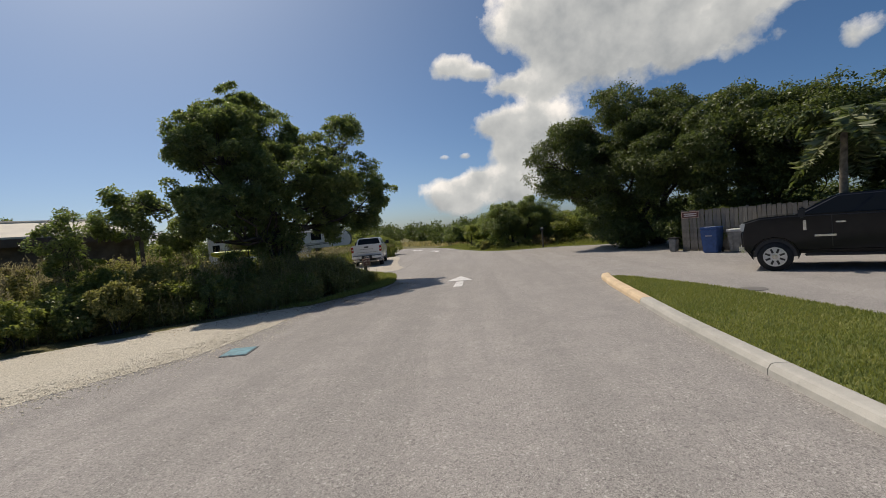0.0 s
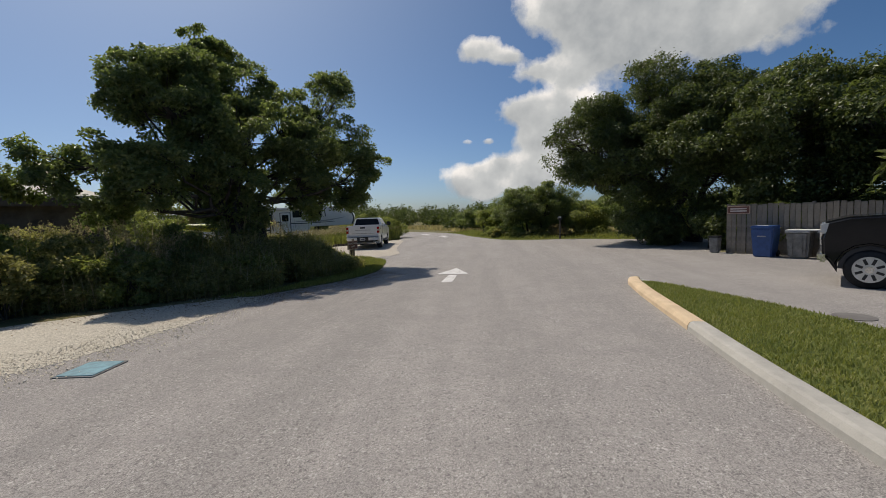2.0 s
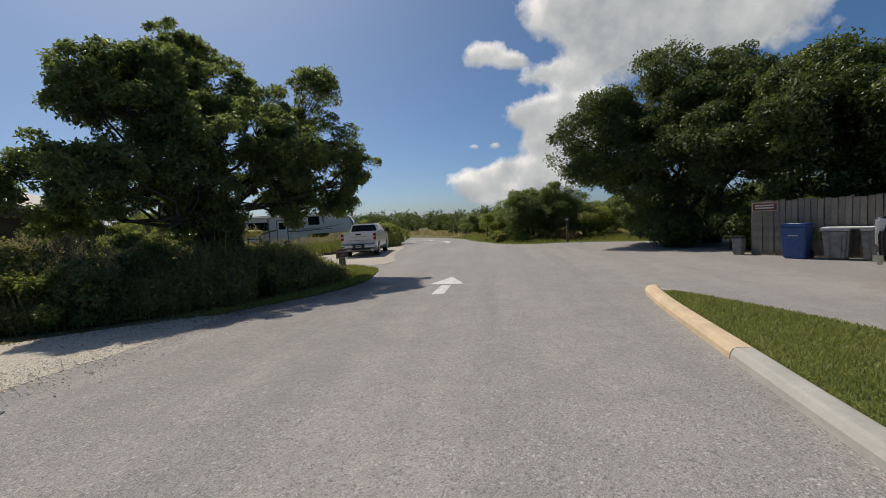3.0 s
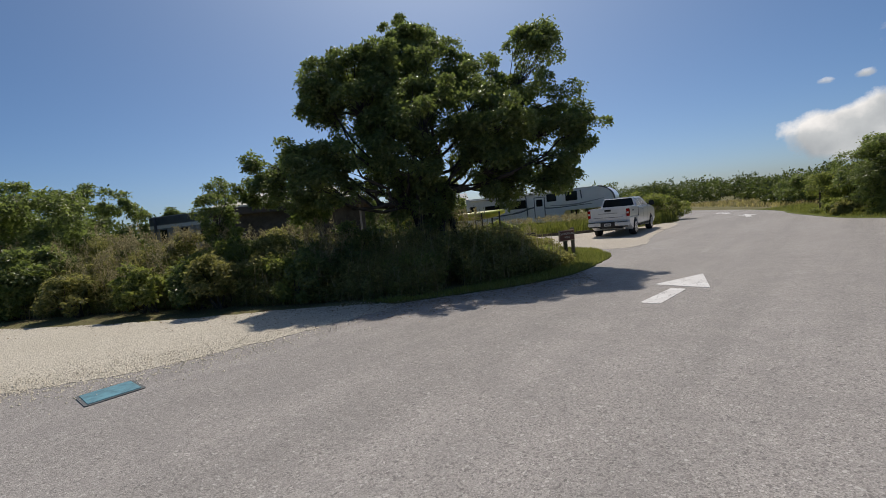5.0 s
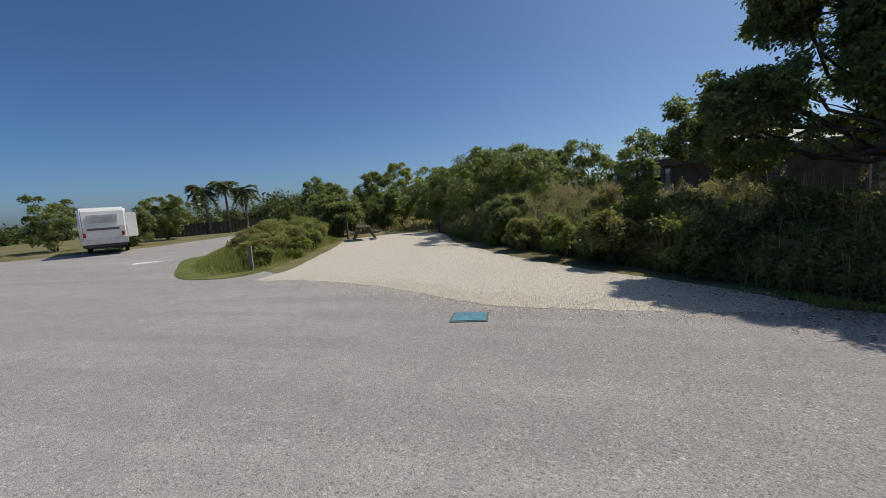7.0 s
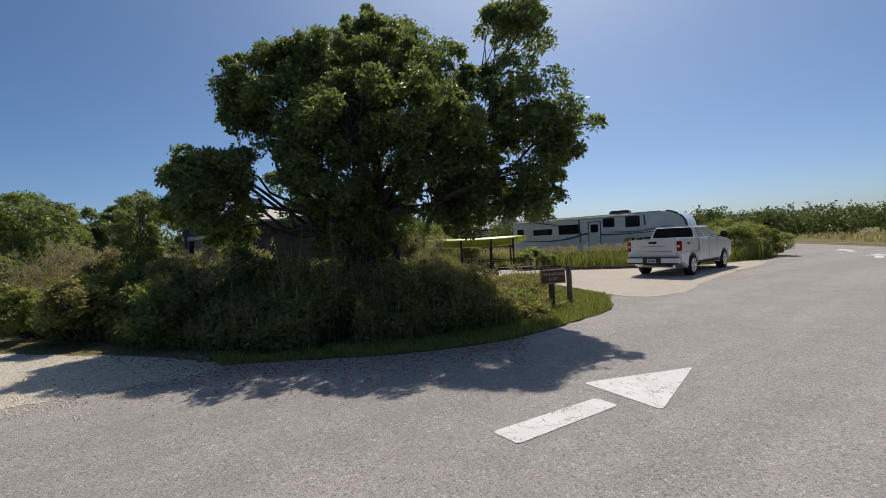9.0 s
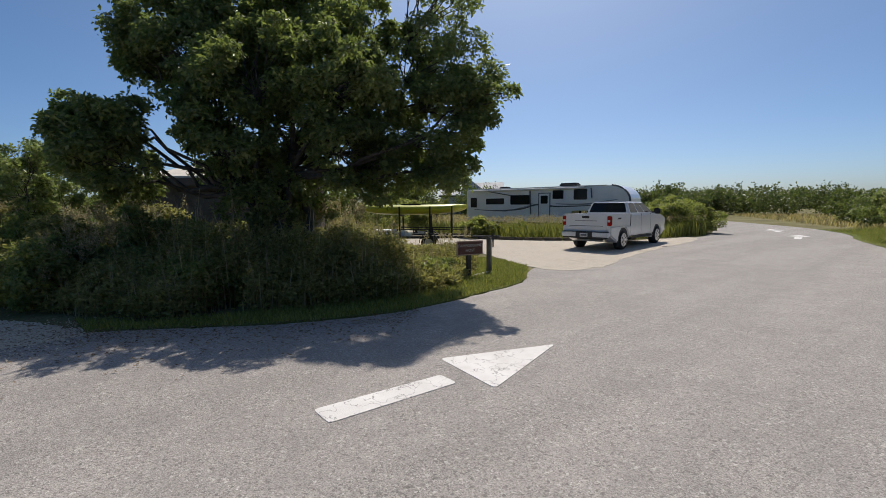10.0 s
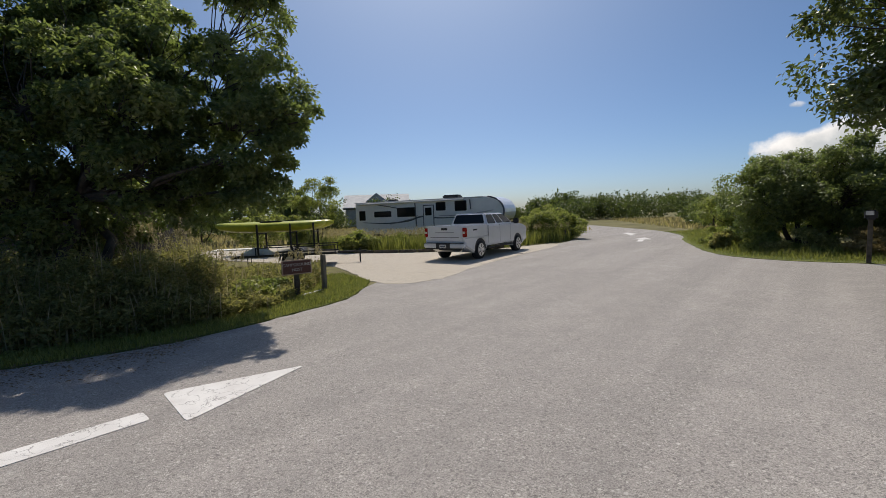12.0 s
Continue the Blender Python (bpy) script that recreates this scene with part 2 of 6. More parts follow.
def tube_arrays(path, radii, sides=7):
    path = [Vector(p) for p in path]
    V, Fc = [], []
    for i, p in enumerate(path):
        d = (path[min(i + 1, len(path) - 1)] - path[max(i - 1, 0)]).normalized()
        a = d.orthogonal().normalized()
        b = d.cross(a)
        for s in range(sides):
            w = 2 * math.pi * s / sides
            V.append(p + (a * math.cos(w) + b * math.sin(w)) * radii[i])
    for i in range(len(path) - 1):
        for s in range(sides):
            n = (s + 1) % sides
            Fc.append((i * sides + s, i * sides + n, (i + 1) * sides + n, (i + 1) * sides + s))
    return V, Fc


def tubes(name, many, material, parent, sides=7):
    V, Fc = [], []
    for path, radii in many:
        v, f = tube_arrays(path, radii, sides)
        o = len(V)
        V += [tuple(p) for p in v]
        Fc += [tuple(i + o for i in q) for q in f]
    return sheet(name, V, Fc, material, parent, True)


def rod(path, r, sides=8):
    bm = bmesh.new()
    v, f = tube_arrays(path, [r] * len(path), sides)
    vs = [bm.verts.new(p) for p in v]
    for q in f:
        bm.faces.new([vs[i] for i in q])
    bm.faces.new(vs[:sides][::-1])
    bm.faces.new(vs[-sides:])
    return bm


def cyl(r, lo, hi, axis="z", sides=24, bevel=0.0, at=(0, 0, 0)):
    bm = bmesh.new()
    v = bmesh.ops.create_cone(bm, cap_ends=True, segments=sides, radius1=r, radius2=r, depth=hi - lo)["verts"]
    turn = {"z": Matrix(), "x": Matrix.Rotation(radians(90), 4, "Y"), "y": Matrix.Rotation(radians(90), 4, "X")}[axis]
    mid = {"z": (0, 0, (lo + hi) / 2), "x": ((lo + hi) / 2, 0, 0), "y": (0, (lo + hi) / 2, 0)}[axis]
    bmesh.ops.transform(bm, matrix=Matrix.Translation(Vector(at) + Vector(mid)) @ turn, verts=v)
    if bevel:
        es = [e for e in bm.edges if len(e.link_faces) == 2 and any(len(f.verts) > 4 for f in e.link_faces)]
        bmesh.ops.bevel(bm, geom=es, offset=bevel, segments=2, affect="EDGES")
    return bm


def unit(a):
    return a / np.maximum(np.linalg.norm(a, axis=1, keepdims=True), 1e-6)


def leaf_arrays(rng, at, way, size, wide=0.45, droop=0.15, face=None):
    """Folded leaves: at their foot, along way, size long; face is the way their upper side looks."""
    n = len(at)
    side = unit(np.cross(way, rng.normal(size=(n, 3)) if face is None else face))
    up = np.cross(side, way)
    s = size[:, None]
    mid = at + way * s * 0.5 + up * s * 0.10
    tip = at + way * s - up * s * droop
    V = np.stack([at, mid - side * s * wide * 0.5, tip, mid + side * s * wide * 0.5], 1).reshape(-1, 3)
    b = np.arange(n)[:, None] * 4
    Fc = np.concatenate([b + np.array([[0, 1, 2]]), b + np.array([[0, 2, 3]])], 0)
    return V, Fc


def lumps(P, freq, seed):
    """A cheap smooth field of about -1 to 1, from a few waves."""
    r = np.random.default_rng(seed)
    out = np.zeros(len(P))
    for i in range(9):
        w = r.normal(size=P.shape[1]) * freq * (1 + 0.35 * i)
        out += np.sin(P @ w + r.uniform(0, 6.28)) / (1 + 0.25 * i)
    return out / 3.2


def crown_arrays(rng, lobes, clumps, per, leaf, puff=0.26, gap=-0.25, tilt=0.55, wide=0.52):
    """Boughs over the skin of a set of lobes (centre, radii), with holes where the field is low; each bough
    is an uneven tuft of leaves that look outwards and up, with shoots that stand out of it."""
    area = np.array([r[0] * r[1] + r[0] * r[2] + r[1] * r[2] for _, r in lobes])
    boughs = max(8, clumps // 6)
    pick = rng.choice(len(lobes), size=boughs * 4, p=area / area.sum())
    C = np.array([c for c, _ in lobes])[pick]
    Rr = np.array([r for _, r in lobes])[pick]
    d = unit(rng.normal(size=(len(pick), 3)) + np.array([0, 0, 0.12]))
    rad = rng.uniform(0.18, 1, len(pick)) ** 0.33
    uneven = 1 + 0.14 * lumps(C + d * Rr, 1.6, 5)[:, None]
    P = C + d * Rr * rad[:, None] * uneven
    ok = (lumps(P, 1.25, 9) > gap) & (P[:, 2] > 0.1)
    if ok.sum() < 8:
        ok = P[:, 2] > 0.02
    P, d, Rr = P[ok][:boughs], d[ok][:boughs], Rr[ok][:boughs]
    n = clumps * per
    own = rng.integers(0, len(P), n)
    big = np.clip(puff * rng.uniform(0.65, 1.35, len(P)), 0.05, None)[own]
    q = unit(unit(rng.normal(size=(n, 3))) + 0.45 * d[own] + np.array([0, 0, 0.25]))
    out = rng.uniform(0.25, 1.0, n) ** 0.5 * (1 + 0.3 * lumps(P[own] + q * 3.0, 2.5, 3))
    out = np.where(rng.uniform(size=n) < 0.06, out * rng.uniform(1.05, 1.4, n), out)
    at = P[own] + q * (big * out)[:, None] * np.array([1, 1, 0.72])
    face = unit(q * 0.8 + np.array([0, 0, 0.55]) + rng.normal(size=(n, 3)) * tilt)
    way = unit(np.cross(face, rng.normal(size=(n, 3))) + q * 0.35)
    at[:, 2] = np.maximum(at[:, 2], 0.03)
    V, Fc = leaf_arrays(rng, at, way, leaf * rng.uniform(0.6, 1.25, n), wide, 0.12, face)
    V[:, 2] = np.maximum(V[:, 2], 0.01)
    return V, Fc, P


def bend(rng, a, b, n, wild):
    a, b = np.array(a, float), np.array(b, float)
    pts = [a + (b - a) * t for t in np.linspace(0, 1, n)]
    L = np.linalg.norm(b - a)
    for i in range(1, n - 1):
        pts[i] = pts[i] + rng.normal(size=3) * wild * L
    return pts


def tree(name, base, lobes, clumps, per, leaf, trunk, material, label, seed, group="", gap=-0.25, stems=1, spread=0.26, category="tree"):
    """A tree: an Empty at its foot, trunk, limbs and crown. Lobes are given in the world."""
    rng = np.random.default_rng(seed)
    top = empty(name, base)
    bx, by, bz = base
    loc = [((c[0] - bx, c[1] - by, c[2] - bz), r) for c, r in lobes]
    V, Fc, P = crown_arrays(rng, loc, clumps, per, leaf, spread, gap)
    sheet("crown", V, Fc, material, top)
    limbs, trunks = [], []
    for i in range(stems):
        foot = np.array([rng.normal() * 0.25, rng.normal() * 0.25, -0.1]) if stems > 1 else np.array([0, 0, -0.1])
        lobe = loc[i % len(loc)]
        fork = np.array(lobe[0]) * np.array([0.35, 0.35, 0.0]) + np.array([0, 0, lobe[0][2] * 0.42])
        trunks.append((bend(rng, foot, fork, 5, 0.05), np.linspace(trunk * 1.25, trunk * 0.75, 5)))
    trunks_end = [t[0][-1] for t in trunks]
    for i, (c, r) in enumerate(loc):
        start = min(trunks_end, key=lambda e: np.linalg.norm(e[:2] - np.array(c[:2])))
        limbs.append((bend(rng, start, c, 6, 0.05), np.linspace(trunk * 0.6, trunk * 0.16, 6)))
        near = P[np.linalg.norm((P - np.array(c)) / np.array(r), axis=1) < 1.05]
        for q in near[rng.permutation(len(near))[: max(6, int(len(near) * 0.45))]]:
            limbs.append((bend(rng, np.array(c) * 0.8 + start * 0.2, q, 4, 0.06), np.linspace(trunk * 0.16, 0.008, 4)))
    tubes("trunk", trunks, BARK, top, 9)
    tubes("limb", limbs, BARK, top, 5)
    return tagged(top, label, category, group)


def lift(lobes, f):
    return [((c[0], c[1], c[2] * f), (r[0], r[1], r[2] * f)) for c, r in lobes]


def shrub(at, radius, high, clumps, per, leaf, material, label, seed, group="roadside shrubs", name="shrub"):
    rng = np.random.default_rng(seed)
    top = empty(name, (at[0], at[1], 0))
    n = 4
    lobes = [((rng.uniform(-0.45, 0.45) * radius, rng.uniform(-0.45, 0.45) * radius, high * rng.uniform(0.35, 0.6)),
              (radius * rng.uniform(0.55, 0.75), radius * rng.uniform(0.55, 0.75), high * rng.uniform(0.36, 0.44))) for _ in range(n)]
    V, Fc, P = crown_arrays(rng, lobes, clumps, per, leaf, min(0.20 * radius + 0.05, 0.4), -0.35, 0.6)
    sheet("crown", V, Fc, material, top)
    stems = [(bend(rng, (rng.normal() * 0.1, rng.normal() * 0.1, -0.05), q, 4, 0.06), np.linspace(0.025, 0.006, 4))
             for q in P[rng.permutation(len(P))[:9]]]
    tubes("stem", stems, BARK, top, 5)
    return tagged(top, label, "shrub", group)


def inside(P, poly):
    x, y = P[:, 0], P[:, 1]
    ok = np.zeros(len(P), bool)
    n = len(poly)
    for i in range(n):
        (x1, y1), (x2, y2) = poly[i], poly[(i + 1) % n]
        if y1 == y2:
            continue
        hit = ((y1 > y) != (y2 > y)) & (x < (x2 - x1) * (y - y1) / (y2 - y1) + x1)
        ok ^= hit
    return ok


def scatter(rng, poly, n):
    lo, hi = np.min(poly, 0), np.max(poly, 0)
    out = np.zeros((0, 2))
    while len(out) < n:
        P = rng.uniform(lo, hi, (n, 2))
        out = np.concatenate([out, P[inside(P, poly)]])
    return out[:n]


def blades(name, rng, P, z0, high, wide, material, lean=0.35, parent=None):
    """Curved grass blades: two quads tapering to a tip."""
    n = len(P)
    a = rng.uniform(0, 2 * math.pi, n)
    d = np.stack([np.cos(a), np.sin(a), 0 * a], 1)
    s = np.stack([-np.sin(a), np.cos(a), 0 * a], 1) * (wide * rng.uniform(0.7, 1.3, n))[:, None] / 2
    h = high * rng.uniform(0.55, 1.15, n)
    foot = np.column_stack([P, np.full(n, z0)])
    l = (lean * rng.uniform(0.2, 1.5, n) * h)[:, None]
    mid = foot + d * l * 0.35 + np.column_stack([0 * h, 0 * h, h * 0.6])
    tip = foot + d * l + np.column_stack([0 * h, 0 * h, h])
    V = np.stack([foot - s, foot + s, mid + s * 0.8, mid - s * 0.8, tip], 1).reshape(-1, 3)
    b = np.arange(n)[:, None] * 5
    Fc = np.concatenate([b + np.array([[0, 1, 2]]), b + np.array([[0, 2, 3]]), b + np.array([[3, 2, 4]])], 0)
    return sheet(name, V, Fc, material, parent)


def smooth_line(pts, per=6, closed=False):
    """A smooth curve through points of the plan."""
    P = [np.array(p, float) for p in pts]
    n, out = len(P), []
    for i in range(n if closed else n - 1):
        p0, p1 = P[(i - 1) % n] if closed or i else P[0], P[i]
        p2, p3 = P[(i + 1) % n], P[(i + 2) % n] if closed or i + 2 < n else P[-1]
        for t in np.arange(per) / per:
            out.append(0.5 * (2 * p1 + (p2 - p0) * t + (2 * p0 - 5 * p1 + 4 * p2 - p3) * t * t + (3 * p1 - p0 - 3 * p2 + p3) * t ** 3))
    if not closed:
        out.append(P[-1])
    return [tuple(p) for p in out]


def ragged(line, amount, seed):
    r = np.random.default_rng(seed)
    return [(x + r.normal() * amount, y + r.normal() * amount) for x, y in line]


def slab(name, outline, z, material, label="", thick=0.05):
    bm = bmesh.new()
    top = [bm.verts.new((x, y, z)) for x, y in outline]
    low = [bm.verts.new((x, y, z - thick)) for x, y in outline]
    f = bm.faces.new(top)
    if f.normal.z < 0:
        f.normal_flip()
    n = len(top)
    for i in range(n):
        bm.faces.new((top[i], low[i], low[(i + 1) % n], top[(i + 1) % n]))
    f.normal_update()
    bmesh.ops.triangulate(bm, faces=[f])
    bmesh.ops.recalc_face_normals(bm, faces=bm.faces)
    ob = part(name, bm, material, None)
    return tagged(ob, label, name.replace("_", " "), "", "structure")


# ---- ground ----
bm = bmesh.new()
bmesh.ops.create_grid(bm, x_segments=40, y_segments=40, size=2400)
ground = tagged(part("ground", bm, SOIL, None), "flat sandy soil with sparse dry scrub litter", "ground", "", "structure")

ROAD_LEFT = smooth_line([(-8.4, 0.3), (-7.4, 4.2), (-6.2, 6.6), (-5.6, 8.2), (-5.2, 10.2), (-4.5, 12.2), (-3.75, 13.5), (-3.05, 14.9), (-2.72, 16.6),
                         (-2.95, 18.4), (-3.3, 20.0), (-4.5, 21.7), (-5.4, 24.5), (-5.9, 29.0), (-6.2, 34.0), (-6.5, 38.2), (-8.4, 44.0), (-12.0, 50.0), (-22.0, 60.0)])
ROAD_RIGHT = smooth_line([(-17, 63), (-8.5, 54.0), (-4.0, 48.5), (-1.6, 43.5), (-0.9, 40.5), (0.5, 36.5), (2.0, 33.2), (4.0, 31.9), (7.0, 31.8), (10.0, 30.0), (16.0, 28.6)])
ROAD = ragged(ROAD_LEFT, 0.025, 1) + ragged(ROAD_RIGHT, 0.03, 2) + [(16, 25.6), (11.8, 23.2), (10.5, 21.2), (10.9, 20.3), (16.4, 13.8), (40, -6), (40, -60), (-2, -60), (-9, -34), (-16, -24),
        (-22, -20.5), (-34, -22), (-36, -19), (-24.5, -14.6), (-15.6, -7.9), (-11.4, -4.4), (-9.8, -2.6), (-9.2, -1.0)]
road = slab("road", ROAD, 0.012, ASPHALT, "pale worn asphalt road with limestone chips and hairline cracks")

PAD = smooth_line([(-7.6, 0.1), (-9.4, -0.1), (-12.0, -0.9), (-16.0, -2.2), (-20.5, -3.6), (-23.5, -1.0), (-22.5, 1.2), (-19.5, 2.6), (-16.0, 3.9),
                   (-11.0, 6.9), (-8.3, 9.0), (-6.9, 10.4), (-5.4, 11.6), (-4.5, 12.1), (-4.35, 11.0), (-4.5, 8.6), (-4.75, 7.3), (-5.4, 6.1), (-6.25, 4.8), (-7.0, 3.1), (-7.5, 1.4)], 6, True)
pad = slab("gravel_pad", ragged(smooth_line(PAD, 2, True), 0.03, 3), 0.016, GRAVEL, "cream crushed limestone gravel of an empty camping pitch")
DRIVE = smooth_line([(-4.2, 21.9), (-7.0, 22.7), (-10.0, 23.6), (-16.0, 22.5), (-24, 22), (-24, 29), (-14.0, 27.6), (-9.8, 29.6), (-7.6, 32.5), (-6.6, 36.0), (-5.7, 35.0), (-4.9, 30.0), (-4.1, 25.8), (-3.6, 24.2), (-3.5, 23.0)], 6, True)
drive = slab("gravel_drive", ragged(DRIVE, 0.05, 4), 0.018, DRIVE_STONE, "pale gravel drive into the host's camping pitch")

# ---- kerbed island ----
KERB_W, KERB_H = 0.27, 0.155
FRONT = smooth_line([(3.9, -14.0), (3.84, -6.0), (3.8, 0.0), (3.82, 3.0), (3.97, 6.5), (4.2, 9.2), (4.42, 11.6), (4.62, 13.05)], 5)
BACK = smooth_line([(5.02, 13.5), (5.5, 12.4), (6.1, 10.9), (6.6, 9.2), (7.0, 6.4), (7.4, 2.0), (7.8, -6.0), (8.2, -14.0)], 5)
island = empty("kerb_island", (4.5, 8, 0))
tagged(island, "concrete kerb round a grass island, ochre-painted at its nose", "kerb", "", "structure")


def kerb_run(line, inner, w, h):
    """A run of kerb with a rounded top; inner is +1 when the island lies to the right of the line."""
    prof = [(0, -0.05), (0.01, h * 0.55), (0.045, h * 0.92), (0.09, h), (w - 0.05, h), (w - 0.01, h * 0.94), (w, h * 0.75), (w, -0.05)]
    bm = bmesh.new()
    rings = []
    for i, p in enumerate(line):
        a, b = np.array(line[max(i - 1, 0)]), np.array(line[min(i + 1, len(line) - 1)])
        d = (b - a) / np.linalg.norm(b - a)
        s = np.array([d[1], -d[0]]) * inner
        rings.append([bm.verts.new((p[0] + s[0] * o - 4.5, p[1] + s[1] * o - 8, z)) for o, z in prof])
    for r, q in zip(rings, rings[1:]):
        for i in range(len(prof) - 1):
            bm.faces.new((r[i], q[i], q[i + 1], r[i + 1]))
    bm.faces.new(rings[0]), bm.faces.new(rings[-1])
    bmesh.ops.recalc_face_normals(bm, faces=bm.faces)
    return bm


fine = smooth_line(FRONT, 3)
joints = [-14, -9, -4.4, 0.0, 4.38, 8.85]
for lo, hi in zip(joints, joints[1:]):
    ys = np.linspace(lo + 0.007, hi - 0.007, 14)
    seg = [(float(np.interp(y, [p[1] for p in fine], [p[0] for p in fine])), y) for y in ys]
    part("kerb_segment", kerb_run(seg, 1, KERB_W, KERB_H), CONCRETE, island)
nose = [(4.165, 8.858)] + [p for p in fine if p[1] > 8.95] + [(4.72, 13.42), (4.88, 13.56), (4.98, 13.54)]
part("kerb_nose", kerb_run(nose, 1, KERB_W, KERB_H), YELLOW_KERB, island, "ochre-painted kerb nose")
part("kerb_back", kerb_run(BACK, 1, 0.16, 0.10), CONCRETE, island, "narrow worn back kerb")
LAWN_POLY = [(p[0] + 0.25, p[1]) for p in FRONT if p[1] < 13] + [(p[0] - 0.13, p[1]) for p in BACK if p[1] < 13]
lawn = slab("lawn", LAWN_POLY, 0.115, TURF, "short green turf filling the kerbed island", 0.1)
rng = np.random.default_rng(21)
near = [(p[0] + 0.27, p[1]) for p in FRONT if 2 < p[1] < 13] + [(p[0] - 0.14, p[1]) for p in BACK if 2 < p[1] < 12.9]
P = scatter(rng, near, 34000)
tagged(blades("turf_blades", rng, P, 0.11, 0.055, 0.012, LAWN, 0.7), "short mown grass blades with dry tips", "grass", "", "stuff")

# ---- road markings ----


def marking(name, outline, label, z=0.018):
    bm = prism(outline, z - 0.012, z, 2)
    return tagged(part(name, bm, MARKING, None), label, "road marking", "road arrow", "structure")


def rounded(pts, r, n=4):
    out = []
    m = len(pts)
    for i in range(m):
        p, a, b = np.array(pts[i], float), np.array(pts[i - 1], float), np.array(pts[(i + 1) % m], float)
        u, v = (a - p) / np.linalg.norm(a - p), (b - p) / np.linalg.norm(b - p)
        for t in np.linspace(0, 1, n):
            out.append(tuple((p + u * r) * (1 - t) ** 2 + 2 * p * t * (1 - t) + (p + v * r) * t ** 2))
    return out


marking("arrow_shaft", rounded([(-0.17, 13.84), (0.15, 13.86), (0.18, 15.23), (-0.09, 15.22)], 0.05), "cracked white painted arrow shaft on asphalt")
marking("arrow_head", rounded([(-0.49, 15.5), (0.52, 15.45), (0.03, 17.0)], 0.08), "cracked white painted arrow head on asphalt")


def worn_arrow(x, y, turn, shaft):
    c, s = math.cos(radians(turn)), math.sin(radians(turn))
    f = lambda pts: [(x + c * a - s * b, y + s * a + c * b) for a, b in pts]
    if shaft:
        marking("arrow_shaft", rounded(f([(-0.15, -1.7), (0.15, -1.7), (0.15, -0.2), (-0.15, -0.2)]), 0.05), "worn white painted arrow shaft on asphalt")
    marking("arrow_head", rounded(f([(-0.5, 0.0), (0.5, 0.0), (0.0, 1.5)]), 0.08), "worn white painted arrow head on asphalt")


worn_arrow(-3.0, 40.4, 12, True)
worn_arrow(-5.4, 45.4, 24, True)
worn_arrow(-12.2, -10.4, 40, False)

# ---- meter box lid ----
LID = paint("teal_lid", (0.10, 0.26, 0.32), 0.6, 0, 0.2, 9, 0.3)
box_at = empty("meter_box", (-3.985, 7.04, 0.012), 6)
part("frame", prism(rounded([(-0.27, -0.3), (0.27, -0.3), (0.27, 0.3), (-0.27, 0.3)], 0.03), -0.03, 0.012, 2), paint("lid_rim", (0.12, 0.13, 0.13), 0.8), box_at, "dark rim")
part("lid", prism(rounded([(-0.235, -0.265), (0.235, -0.265), (0.235, 0.265), (-0.235, 0.265)], 0.02), 0.002, 0.02, 2, 0.004), LID, box_at, "faded teal lid")
tagged(box_at, "faded teal-blue meter box lid set in asphalt", "meter box")

# ---- clouds, far off ----
CLOUD_FAR = 2600.0
PUFFS = [(-0.5, 20.6, 2.6, 1.2, 1.0), (3.2, 19.6, 1.8, 0.8, .8), (9.5, 25.0, 3.6, 2.6, 1.0), (14.5, 24.0, 5.0, 4.4, 1.1), (20.5, 22.0, 6.0, 4.6, 1.1), (27.0, 19.6, 5.5, 3.2, 1.0),
         (32.0, 22.0, 4.0, 4.2, .8), (12.0, 17.6, 3.8, 1.7, 1.0), (7.2, 17.5, 2.4, 1.0, .9), (5.5, 13.2, 2.6, 1.7, 1.0), (10.0, 13.0, 4.0, 2.4, 1.1), (7.0, 10.0, 2.4, 1.4, 1.0),
         (11.0, 8.6, 5.0, 2.2, 1.0), (2.5, 6.2, 3.0, 1.3, 1.0), (-2.6, 5.0, 2.4, 1.6, 1.0), (-0.2, 3.6, 3.4, 1.6, .9), (6.5, 5.0, 4.0, 2.2, 1.0), (-2.2, 9.6, .7, .35, .55), (.4, 9.6, .8, .35, .55),
         (38.0, 20.5, 4.0, 1.5, .8), (42.0, 15.0, 1.6, 1.2, .6), (48.0, 24.0, 6.0, 2.5, .9), (56, 16, 7, 2.0, .8), (24.0, 29.5, 8.0, 4.0, 1.0), (16, 31, 5, 3, .9), (19.0, 26.0, 6.5, 4.0, .9), (25.5, 25.0, 5.0, 3.5, .8), (13.0, 20.5, 2.4, 1.6, .7), (12.5, 11.0, 3.0, 2.4, .7)]
na, ne = 340, 170
az, el = np.meshgrid(np.linspace(-12, 64, na), np.linspace(0.3, 37, ne))
den = np.zeros_like(az)
rise = np.zeros_like(az)
for a, e, ra, re, w in PUFFS:
    g = w * np.exp(-(((az - a) / ra) ** 2 + ((el - e) / re) ** 2) * 0.9)
    den += g
    rise += g * np.clip((el - e) / re, -1.2, 1.2)
rise /= np.maximum(den, 1e-3)
ca, ce = np.radians(az - 0.5), np.radians(el)
V = np.stack([np.sin(ca) * np.cos(ce), np.cos(ca) * np.cos(ce), np.sin(ce)], -1).reshape(-1, 3) * CLOUD_FAR
i = np.arange(na * ne).reshape(ne, na)
Fc = np.stack([i[:-1, :-1], i[:-1, 1:], i[1:, 1:], i[1:, :-1]], -1).reshape(-1, 4)
k = Mat("cloud", 1.0)
d_in = k.t.nodes.new("ShaderNodeAttribute")
d_in.attribute_name = "den"
r_in = k.t.nodes.new("ShaderNodeAttribute")
r_in.attribute_name = "rise"


